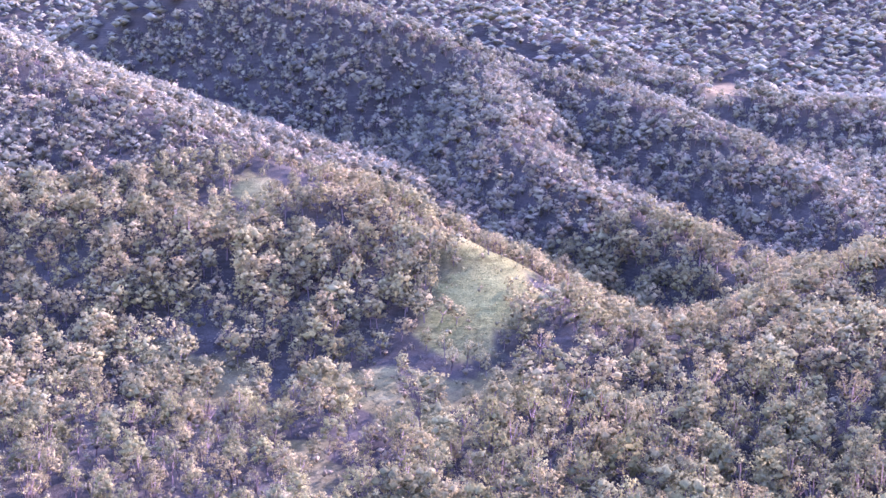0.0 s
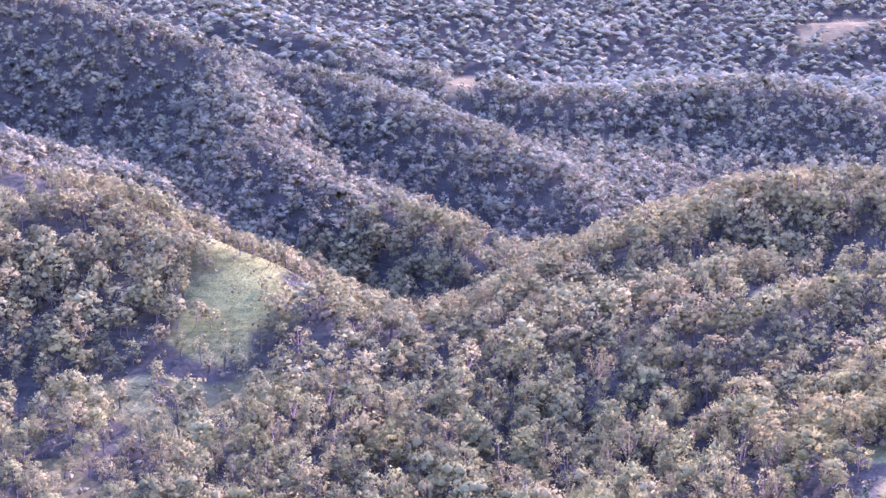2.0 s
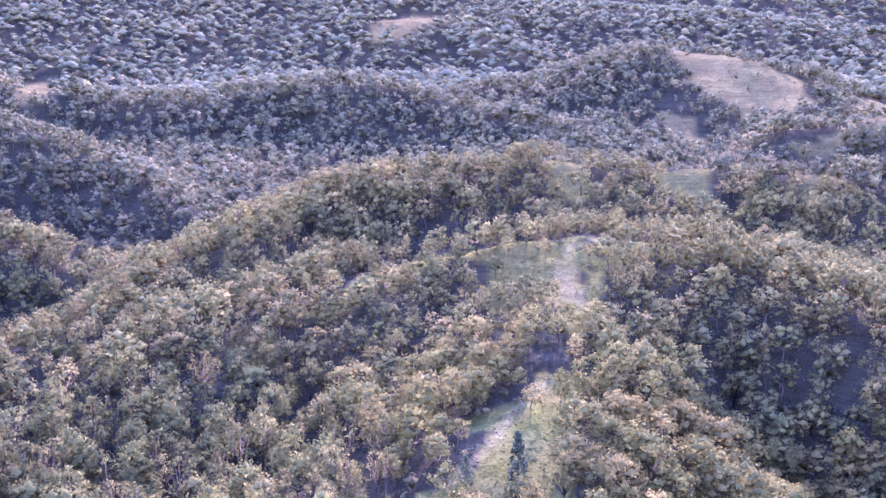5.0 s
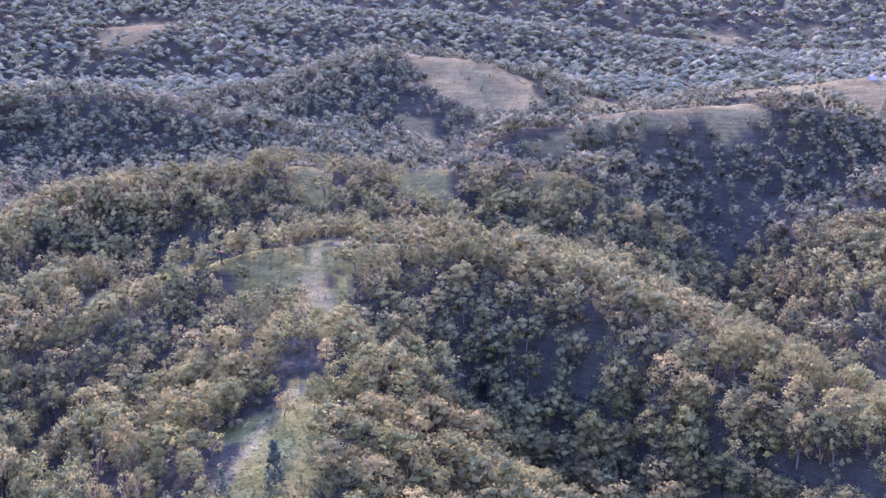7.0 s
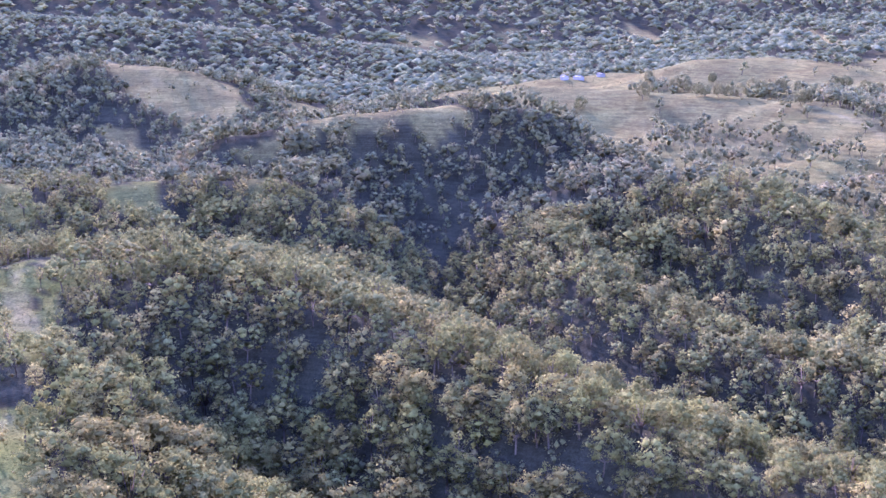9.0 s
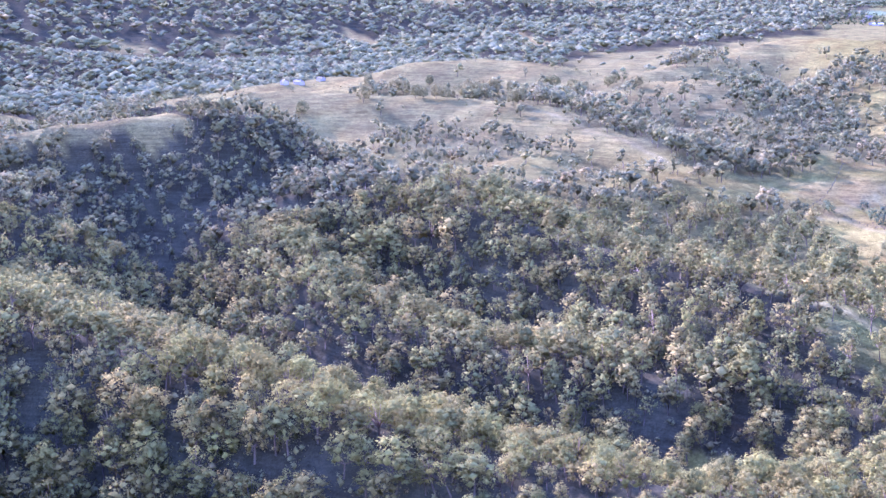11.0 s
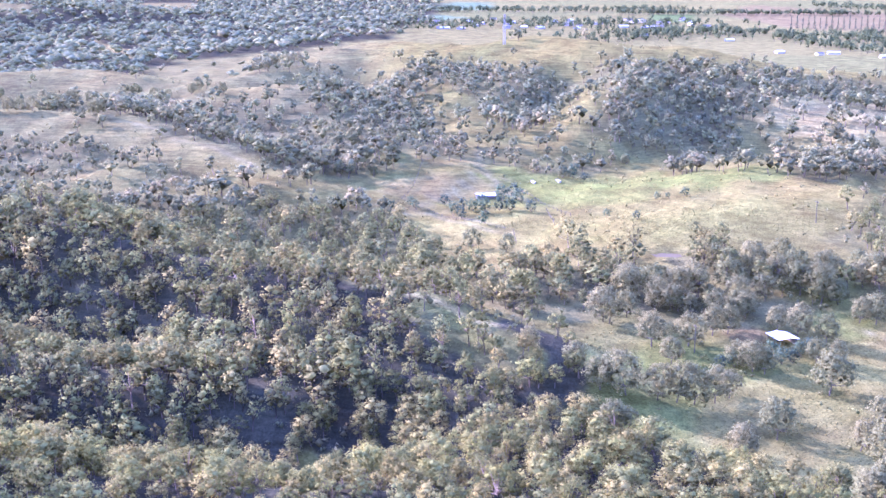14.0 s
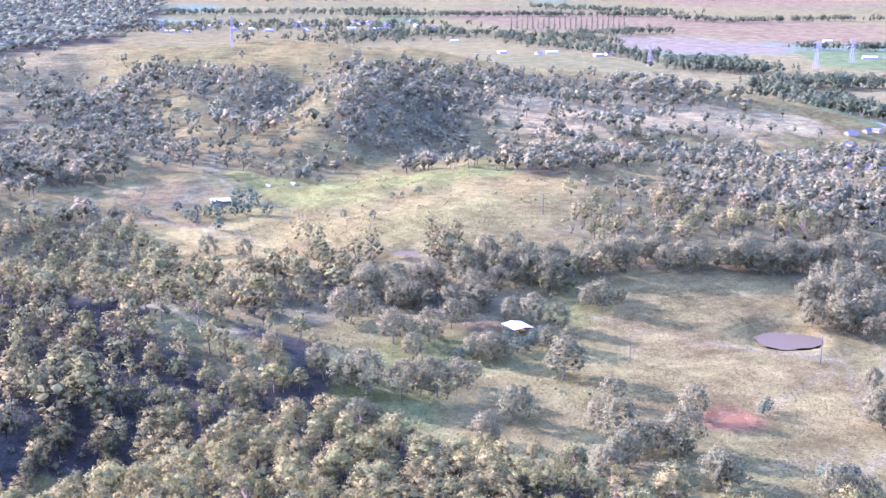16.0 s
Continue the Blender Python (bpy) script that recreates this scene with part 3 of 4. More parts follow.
# one sheet of ground, finer where it is near
bearings = np.radians(np.concatenate([np.arange(-26, 129, 0.4), np.arange(129, 334, 4.0)]))
rings = np.concatenate([np.array([0.02, 3.0, 15, 40, 80, 120, 150, 175]), np.geomspace(190, 1200, 190), np.geomspace(1215, 4930, 65)])
gb, gr = np.meshgrid(bearings, rings)
gx, gy = np.sin(gb) * gr, np.cos(gb) * gr
gz = height(gx, gy)
nb, nr = len(bearings), len(rings)
ii, jj = np.meshgrid(np.arange(nr - 1), np.arange(nb), indexing="ij")
jk = (jj + 1) % nb
quads = np.stack([ii * nb + jj, (ii + 1) * nb + jj, (ii + 1) * nb + jk, ii * nb + jk], -1).reshape(-1, 4)[:, ::-1]
ground = sheet("ground", np.stack([gx, gy, gz], -1).reshape(-1, 3), quads, [GROUND], "dry grass, leaf litter and bare soil over hills and plain", "ground", "structure", True)
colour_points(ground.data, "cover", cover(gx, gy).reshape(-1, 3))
POOLS_BUILT = [(340, -192, 10.2, 10.2, WATER, "muddy brown farm dam in the dry pasture"), (283, -145, 5.8, 6.6, RED_WATER, "shallow red clay dam in the dry pasture"), (441, -86, 5.4, 4.6, WATER, "small muddy pond beside the creek trees")]

# ---- trees ----
rng = np.random.default_rng(7)


def tube(a, b, ra, rb, sides):
    """Points and triangles of a tapered limb."""
    a, b = np.array(a, dtype=float), np.array(b, dtype=float)
    d = (b - a) / np.linalg.norm(b - a)
    u = np.cross(d, (0.3, 0.9, 0.1))
    u /= np.linalg.norm(u)
    w = np.cross(d, u)
    ang = np.arange(sides) * 2 * np.pi / sides
    ring = np.cos(ang)[:, None] * u + np.sin(ang)[:, None] * w
    k = np.arange(sides)
    k2 = (k + 1) % sides
    return np.vstack([a + ring * ra, b + ring * rb]), np.vstack([np.stack([k, k2, k2 + sides], 1), np.stack([k, k2 + sides, k + sides], 1)])


def joined(pieces):
    verts, faces, n = [], [], 0
    for v, f in pieces:
        verts.append(v)
        faces.append(f + n)
        n += len(v)
    return np.vstack(verts), np.vstack(faces)


def leaves(r, centre, radii, count, size):
    """Leaf sprays over a lobe of foliage: small triangles that lie loosely on it, thicker above."""
    d = r.normal(size=(count, 3))
    d[:, 2] += 0.3
    d /= np.linalg.norm(d, axis=1)[:, None]
    p = centre + d * radii * r.uniform(0.6, 1.18, (count, 1))
    n = d + r.normal(size=(count, 3)) * 0.75
    n /= np.linalg.norm(n, axis=1)[:, None]
    u = np.cross(n, r.normal(size=(count, 3)))
    u /= np.linalg.norm(u, axis=1)[:, None]
    w = np.cross(n, u)
    s = size * r.uniform(0.6, 1.4, (count, 1))
    v = np.stack([p + u * s * 0.75, p - u * s * 0.55 + w * s * 0.6, p - u * s * 0.45 - w * s * 0.65], 1).reshape(-1, 3)
    nn = d / radii * radii.mean() + r.normal(size=(count, 3)) * 0.12
    nn /= np.linalg.norm(nn, axis=1)[:, None]
    return v, np.arange(3 * count).reshape(-1, 3), np.repeat(nn, 3, 0)


OCTA = np.array([(1, 0, 0), (0, 1, 0), (-1, 0, 0), (0, -1, 0), (0, 0, 1), (0, 0, -1)], dtype=float), np.array([(0, 1, 4), (1, 2, 4), (2, 3, 4), (3, 0, 4), (1, 0, 5), (2, 1, 5), (3, 2, 5), (0, 3, 5)])


def clump(r, centre, radii, core, form):
    """The dense foliage of a lobe: an uneven closed mass that the leaf sprays stand out from."""
    v, f = form
    turn = r.uniform(0, 6.28)
    v = np.stack([v[:, 0] * math.cos(turn) - v[:, 1] * math.sin(turn), v[:, 0] * math.sin(turn) + v[:, 1] * math.cos(turn), v[:, 2]], 1)
    return centre + v * radii * core * r.uniform(0.6, 1.25, (len(v), 1)), f, v


# crown's foot, crown's radius, size of a bough to the crown, height of the fork
FORMS = {"broad": (0.28, 0.31, 0.45, 0.30), "tall": (0.24, 0.21, 0.52, 0.34), "park": (0.15, 0.41, 0.42, 0.22), "shrub": (0.10, 0.42, 0.50, 0.08), "thin": (0.44, 0.22, 0.36, 0.42), "bare": (0.45, 0.20, 0.25, 0.36)}


def gum(seed, boughs, count, size, sides=4, limbs=True, form="broad", core=0.58):
    """A gum tree of unit height: (trunk and limbs, crown) as arrays. The crown is a dome of boughs, each a dense mass under loose leaf sprays."""
    r = np.random.default_rng(seed)
    low, reach, share, split = FORMS[form]
    lean = r.normal(size=2) * 0.035
    fork = np.array([lean[0], lean[1], split])
    wooden, crown = [tube((0, 0, -0.06), fork, 0.02, 0.014, sides)], []
    share = share * (10 / boughs) ** 0.36
    mid = np.array([lean[0] * 2, lean[1] * 2, low + 0.3 * (1 - low)])
    for k in range(boughs):
        a = k * 2.399 + r.uniform(-0.5, 0.5)
        s = (k + 0.5) / boughs
        b = reach * share * r.uniform(0.78, 1.25)
        q = max(0.0, reach * math.sqrt(max(0.04, 1 - ((s - 0.40) / 0.62) ** 2)) - 0.5 * b) * r.uniform(0.75, 1.12)
        c = np.array([lean[0] * 2 + math.cos(a) * q, lean[1] * 2 + math.sin(a) * q, low + 0.5 * b + (0.97 - low - 1.35 * b) * s + r.uniform(-0.04, 0.04)])
        if limbs and (k < 5 or form in ("bare", "thin")):
            wooden.append(tube(fork - (0, 0, 0.02), c - (0, 0, 0.3 * b), 0.011, 0.004, 3))
        radii = b * r.uniform(0.8, 1.25, 3) * np.array([1, 1, 0.95])
        if count:
            crown.append(leaves(r, c, radii * 1.05, count, size))
        if form == "bare":
            continue
        crown.append(clump(r, c, radii, core, OCTA))
    v, f = joined([c[:2] for c in crown])
    out = (v - mid) / np.array([reach, reach, 0.5 * (1 - low)])
    nn = 0.6 * np.vstack([c[2] for c in crown]) + 0.9 * out / np.linalg.norm(out, axis=1)[:, None]
    return (*joined(wooden), None), (v, f, nn / np.linalg.norm(nn, axis=1)[:, None])


def tint_of(r, n, dry):
    """A leaf colour for each of n trees: grey-green, olive, some browned."""
    a, b, c = np.array((0.118, 0.116, 0.047)), np.array((0.148, 0.138, 0.044)), np.array((0.180, 0.148, 0.054))
    s, d = r.uniform(0, 1, (n, 1)), (r.uniform(0, 1, (n, 1)) < dry) * r.uniform(0.4, 1, (n, 1))
    col = a + (b - a) * s
    return (col + (c - col) * d) * r.uniform(0.74, 1.25, (n, 1))


def stand(name, places, kinds, label, category, dry=0.25, tone=(1, 1, 1), spread=1.0):
    """Many trees as one mesh: places (x, y, z, height), kinds: unit trees to draw from."""
    if not len(places):
        return None
    n = len(places)
    r = np.random.default_rng(n)
    pick, turn, wide = r.integers(0, len(kinds), n), r.uniform(0, 2 * np.pi, n), spread * r.uniform(0.9, 1.3, n)
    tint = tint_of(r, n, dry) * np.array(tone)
    verts, faces, cols, mats, norms, start = [], [], [], [], [], 0
    for k, (timber, crown) in enumerate(kinds):
        who = np.flatnonzero(pick == k)
        for (v, f, nn), slot in ((timber, 1), (crown, 0)):
            if v is None or not len(who):
                continue
            ca, sa = np.cos(turn[who])[:, None], np.sin(turn[who])[:, None]
            h, w = places[who, 3][:, None], wide[who][:, None]
            p = np.stack([(v[:, 0] * ca - v[:, 1] * sa) * h * w + places[who, 0][:, None], (v[:, 0] * sa + v[:, 1] * ca) * h * w + places[who, 1][:, None], v[:, 2] * h + places[who, 2][:, None]], -1)
            verts.append(p.reshape(-1, 3))
            faces.append((f[None] + (np.arange(len(who)) * len(v))[:, None, None] + start).reshape(-1, 3))
            if nn is None:
                nn = v * (1, 1, 0) + (0, 0, 1e-4)
                nn = nn / np.linalg.norm(nn, axis=1)[:, None]
            norms.append(np.stack([nn[:, 0] * ca - nn[:, 1] * sa, nn[:, 0] * sa + nn[:, 1] * ca, np.broadcast_to(nn[:, 2], (len(who), len(nn)))], -1).reshape(-1, 3))
            cols.append(np.repeat(tint[who], len(v), 0))
            mats.append(np.full(len(who) * len(f), slot))
            start += len(who) * len(v)
    ob = sheet(name, np.vstack(verts), np.vstack(faces), [LEAF, BARK], label, category, "stuff", True)
    ob.data.polygons.foreach_set("material_index", np.concatenate(mats).astype(np.int32))
    colour_points(ob.data, "tint", np.vstack(cols))
    ob.data.normals_split_custom_set_from_vertices(np.vstack(norms))
    return ob


def scatter(near, far, spacing, low, high, b0=-25.0, b1=127.0):
    """Places for trees between two distances from the camera, thinned by the density of the woods."""
    cells = np.arange(-far, far, spacing)
    x, y = np.meshgrid(cells, cells)
    x, y = (x + rng.uniform(-0.48, 0.48, x.shape) * spacing).ravel(), (y + rng.uniform(-0.48, 0.48, y.shape) * spacing).ravel()
    d, b = np.hypot(x, y), np.degrees(np.arctan2(x, y))
    keep = (d >= near) & (d < far) & (b > b0) & (b < b1)
    x, y = x[keep], y[keep]
    keep = rng.uniform(0, 1, x.shape) < density(x, y) * 0.93
    x, y = x[keep], y[keep]
    edge = np.zeros(x.shape)
    for step in (9, 18, 27):
        for openness, corners in GLADES:
            edge = np.maximum(edge, openness * within(x - step * math.sin(radians(SUN_BEARING)), y - step * math.cos(radians(SUN_BEARING)), corners))
    keep = rng.uniform(0, 1, x.shape) > 0.5 * edge
    x, y, edge = x[keep], y[keep], edge[keep]
    d, b = np.hypot(x, y), np.degrees(np.arctan2(x, y))
    lower = np.maximum(np.maximum(0.3 * edge, 0.05 * open_country(x, y) * (d > 470)), np.clip((b - 62) / 15, 0, 1) * np.where(d < 330, 0.28, 0.17) * (d < 470))
    return np.stack([x, y, height(x, y), rng.uniform(low, high, x.shape) * (1 - lower) * (0.86 + 0.17 * np.sin(x / 43) * np.sin(y / 37))], 1)


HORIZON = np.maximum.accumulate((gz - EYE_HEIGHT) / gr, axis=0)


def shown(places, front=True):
    """Those places the camera sees over the crests before them, or the rest."""
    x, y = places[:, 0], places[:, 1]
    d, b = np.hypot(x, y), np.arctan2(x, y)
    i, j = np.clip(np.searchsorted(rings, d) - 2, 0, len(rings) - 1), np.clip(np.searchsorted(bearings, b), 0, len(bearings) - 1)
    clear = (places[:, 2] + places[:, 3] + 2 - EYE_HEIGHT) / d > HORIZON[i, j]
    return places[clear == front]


def scatter_open(share):
    """Small shrubs on the open hills."""
    x, y = rng.uniform(-120, 1050, 16000), rng.uniform(-450, 700, 16000)
    d, b = np.hypot(x, y), np.degrees(np.arctan2(x, y))
    patch = 0.5 + 0.5 * np.sin(x / 37 + np.sin(y / 23)) * np.sin(y / 31)
    keep = (d > 230) & (b > -20) & (b < 126) & (density(x, y) < 0.5) & (plain(x, y) < 0.3) & (rng.uniform(0, 1, x.shape) < patch * share * 0.22) & (density(x, y) > 0.01)
    x, y = x[keep], y[keep]
    return np.stack([x, y, height(x, y), rng.uniform(0.9, 2.6, x.shape)], 1)


NEAR_KINDS = [gum(k, 17, 42, 0.022, form="broad") for k in range(6)] + [gum(20 + k, 16, 42, 0.022, form="tall") for k in range(5)] + [gum(26 + k, 11, 44, 0.02, form="thin", core=0.4) for k in range(2)]
DRY_KINDS = [gum(130 + k, 12, 42, 0.02, form="thin", core=0.4) for k in range(6)] + [gum(140 + k, 17, 42, 0.022, form="broad") for k in range(3)] + [gum(146 + k, 16, 42, 0.022, form="tall") for k in range(2)] + [gum(30 + k, 14, 16, 0.02, form="bare") for k in range(2)]
MID_KINDS = [gum(40 + k, 13, 16, 0.034, 3, form="broad") for k in range(6)] + [gum(50 + k, 12, 16, 0.034, 3, form="tall") for k in range(5)] + [gum(60 + k, 9, 22, 0.028, 3, form="thin", core=0.5) for k in range(2)]
FAR_KINDS = [gum(70 + k, 5, 11, 0.05, 3, False, form="broad", core=0.72) for k in range(6)] + [gum(80 + k, 5, 11, 0.047, 3, False, form="tall", core=0.72) for k in range(4)]
DIM_KINDS = [((None, None, None), gum(90 + k, 2, 5, 0.09, 3, False, form="broad", core=0.9)[1]) for k in range(5)]
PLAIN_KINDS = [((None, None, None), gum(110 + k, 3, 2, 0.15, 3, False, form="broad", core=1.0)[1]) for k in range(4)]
SHRUBS = [((None, None, None), gum(100 + k, 2, 10, 0.085, 3, False, form="shrub")[1]) for k in range(4)]

near_places = np.vstack([scatter(212, 330, 6.7, 11, 18), scatter(212, 330, 10.0, 12, 19, 68)])
mid_places = np.vstack([scatter(330, 530, 6.8, 10.5, 17), scatter(330, 480, 11.0, 11, 17, 74)])
lone_near, lone_mid = open_country(near_places[:, 0], near_places[:, 1]) > 0.6, (open_country(mid_places[:, 0], mid_places[:, 1]) > 0.6) & (mid_places[:, 0] < 425)
lone_near &= np.cumsum(lone_near) <= 140
lone_mid &= np.cumsum(lone_mid) <= 105
LONE_SCATTER = np.vstack([near_places[lone_near], mid_places[lone_mid]])
dry = np.degrees(np.arctan2(near_places[:, 0], near_places[:, 1])) + 6 * np.sin(near_places[:, 0] / 19) < 31
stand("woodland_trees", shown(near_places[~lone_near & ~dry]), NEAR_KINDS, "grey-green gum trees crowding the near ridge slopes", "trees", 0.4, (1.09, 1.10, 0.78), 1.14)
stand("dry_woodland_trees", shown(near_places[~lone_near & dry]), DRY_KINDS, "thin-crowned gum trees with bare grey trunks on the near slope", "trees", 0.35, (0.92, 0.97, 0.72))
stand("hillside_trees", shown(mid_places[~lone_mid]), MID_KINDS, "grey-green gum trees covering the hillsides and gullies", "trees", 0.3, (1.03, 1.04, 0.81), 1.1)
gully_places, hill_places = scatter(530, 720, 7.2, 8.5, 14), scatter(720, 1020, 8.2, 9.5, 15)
# gully, far-hill and mountain leaf tones turn bluer to stand for haze
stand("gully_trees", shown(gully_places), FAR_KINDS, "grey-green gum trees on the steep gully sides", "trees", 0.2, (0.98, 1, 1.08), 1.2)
stand("far_hill_trees", shown(hill_places), FAR_KINDS, "gum trees over the farther hills, leaf colour tinted for haze", "trees", 0.2, (0.99, 1.05, 1.17), 1.25)
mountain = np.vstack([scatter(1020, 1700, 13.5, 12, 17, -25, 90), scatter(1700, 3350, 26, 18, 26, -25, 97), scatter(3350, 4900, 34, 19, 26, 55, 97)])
# mountain leaf colour also lightened, haze put into the tone
stand("mountain_trees", shown(mountain), DIM_KINDS, "dense gum forest over the distant mountain side, leaves tinted for haze", "trees", 0.1, (1.08, 1.17, 1.38), 1.5)
# coarser trees where crests hide them from the camera
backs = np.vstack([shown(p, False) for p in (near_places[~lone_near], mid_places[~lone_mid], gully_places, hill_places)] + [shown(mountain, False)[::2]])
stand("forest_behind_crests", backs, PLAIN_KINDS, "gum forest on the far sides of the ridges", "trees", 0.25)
under = np.vstack([scatter(212, 430, 6.0, 2.4, 6.5), scatter(430, 560, 8.0, 2.6, 6)])
stand("undergrowth", shown(under), SHRUBS, "low grey-green shrubs beneath the gum trees", "shrubs", 0.4)

spots = scatter_open(2.0)
tufts = []
for openness, corners in GLADES:
    low, high = corners.min(0), corners.max(0)
    n = int((high[0] - low[0]) * (high[1] - low[1]) / 34)
    x, y = rng.uniform(low[0], high[0], n), rng.uniform(low[1], high[1], n)
    keep = (within(x, y, corners) > 0.5) & (np.hypot(x, y) < 1050)
    for width, line in TRACKS:
        keep &= off_line(x, y, line) > width + 0.6
    x, y = x[keep], y[keep]
    tufts.append(np.stack([x, y, height(x, y), rng.uniform(0.4, 1.1, x.shape) + 1.6 * rng.uniform(0, 1, x.shape) ** 6], 1))
stand("clearing_shrubs", np.vstack(tufts), SHRUBS, "tussocks and low shrubs over the grassy forest clearings", "shrubs", 0.6, (1.1, 1.15, 0.95))
stand("scrub", spots, SHRUBS, "small dark shrubs dotted over the dry open hillsides", "shrubs", 0.3)


def tussocks():
    """Grass tufts on open ground."""
    cells = np.arange(-430, 560, 1.7)
    x, y = np.meshgrid(cells, cells)
    x, y = (x + rng.uniform(-0.8, 0.8, x.shape)).ravel(), (y + rng.uniform(-0.8, 0.8, y.shape)).ravel()
    d, b = np.hypot(x, y), np.degrees(np.arctan2(x, y))
    keep = (d > 200) & (d < 520) & (b > -25) & (b < 126)
    x, y = x[keep], y[keep]
    keep = (density(x, y) < 0.4) & (rng.uniform(0, 1, x.shape) < 0.6 + 0.4 * (np.sin(x / 9 + np.sin(y / 7)) > 0.3))
    for cx, cy, r in ((339, -191, 15), (283, -145, 10)):
        keep &= np.hypot(x - cx, y - cy) > r
    x, y = x[keep], y[keep]
    n = len(x)
    z = height(x, y)
    h, w, a = rng.uniform(0.08, 0.22, n), rng.uniform(0.25, 0.6, n), rng.uniform(0, 6.28, n)
    dx, dy = np.cos(a) * w, np.sin(a) * w
    v = np.stack([np.stack([x - dx, y - dy, z - 0.05], 1), np.stack([x + dx, y + dy, z - 0.05], 1), np.stack([x + dy * 0.5, y - dx * 0.5, z + h], 1),
                  np.stack([x + dy, y - dx, z - 0.05], 1), np.stack([x - dy, y + dx, z - 0.05], 1), np.stack([x - dx * 0.5, y + dy * 0.4, z + h * 0.9], 1)], 1).reshape(-1, 3)
    ob = sheet("grass_tussocks", v, np.arange(6 * n).reshape(-1, 3), [LEAF], "dry straw-coloured grass tussocks over open ground", "grass", "stuff")
    colour_points(ob.data, "tint", np.repeat(cover(x, y) * rng.uniform(0.85, 1.15, (n, 1)), 6, 0))


tussocks()

# ---- single things ----
def part(name, bm, mat, parent, label=""):
    """One mesh out of a bmesh, under a thing or a part of it."""
    me = bpy.data.meshes.new(name)
    bm.to_mesh(me)
    bm.free()
    me.materials.append(mat)
    ob = new(name, me)
    ob.parent = parent
    return tagged(ob, label)


def box(bm, x, y, z, sx, sy, sz, m=Matrix()):
    """A box by its centre and sizes."""
    bmesh.ops.create_cube(bm, size=1, matrix=m @ Matrix.Translation((x, y, z)) @ Matrix.Diagonal((sx, sy, sz, 1)))


def rod(bm, a, b, ra, rb, sides=5):
    a, b = Vector(a), Vector(b)
    m = Matrix.Translation((a + b) / 2) @ (b - a).to_track_quat("Z", "Y").to_matrix().to_4x4()
    bmesh.ops.create_cone(bm, cap_ends=True, segments=sides, radius1=ra, radius2=rb, depth=(b - a).length, matrix=m)


def thing(name, label, category, group=""):
    return tagged(new(name), label, category, group)


def land(x, y):
    return float(height(np.array([x]), np.array([y]))[0])


def at(x, y, turn=0.0, scale=1.0, sink=0.0):
    return pose(x, y, land(x, y) - sink, 0, 0, turn) @ Matrix.Diagonal((scale, scale, scale, 1))


def mesh_part(name, arrays, mat, parent, normals=None):
    ob = sheet(name, arrays[0], arrays[1], [mat], parent=parent, smooth=normals is not None)
    if normals is not None:
        ob.data.normals_split_custom_set_from_vertices(normals)
    return ob


# water
def pool(name, x, y, level, across, along, mat, label):
    bm = bmesh.new()
    far = math.hypot(x, y)
    ux, uy = x / far, y / far
    ring = []
    for k in range(48):
        a = k * math.tau / 48
        s = 1 + 0.12 * math.sin(2 * a + 1) + 0.10 * math.sin(3 * a + 0.4) + 0.05 * math.sin(7 * a)
        ca, sa = math.cos(a) * across * s, math.sin(a) * along * s
        ring.append(bm.verts.new((x + uy * ca + ux * sa, y - ux * ca + uy * sa, level)))
    bm.faces.new(ring)
    return tagged(part(name, bm, mat, None), label, "water", kind="structure")


for px, py, pa, pl, mat, label in POOLS_BUILT:
    pool("water", px, py, POOL_LEVEL[(px, py)], pa, pl, mat, label)

# the gravelled road along the foot of the hills
road_line = TRACKS[-1][1]
pts = []
for a, b in zip(road_line[:-1], road_line[1:]):
    n = max(2, int(np.hypot(*(b - a)) / 12))
    pts += [a + (b - a) * k / n for k in range(n)]
bm = bmesh.new()
last = None
for k, p in enumerate(pts):
    d = pts[min(k + 1, len(pts) - 1)] - pts[max(k - 1, 0)]
    d = d / np.hypot(*d)
    pair = [bm.verts.new((p[0] - d[1] * s, p[1] + d[0] * s, land(p[0] - d[1] * s, p[1] + d[0] * s) + 0.25)) for s in (-3.2, 3.2)]
    if last:
        bm.faces.new((last[0], last[1], pair[1], pair[0]))
    last = pair
tagged(part("road", bm, ASPHALT, None), "grey sealed road along the foot of the hills", "road", kind="structure")


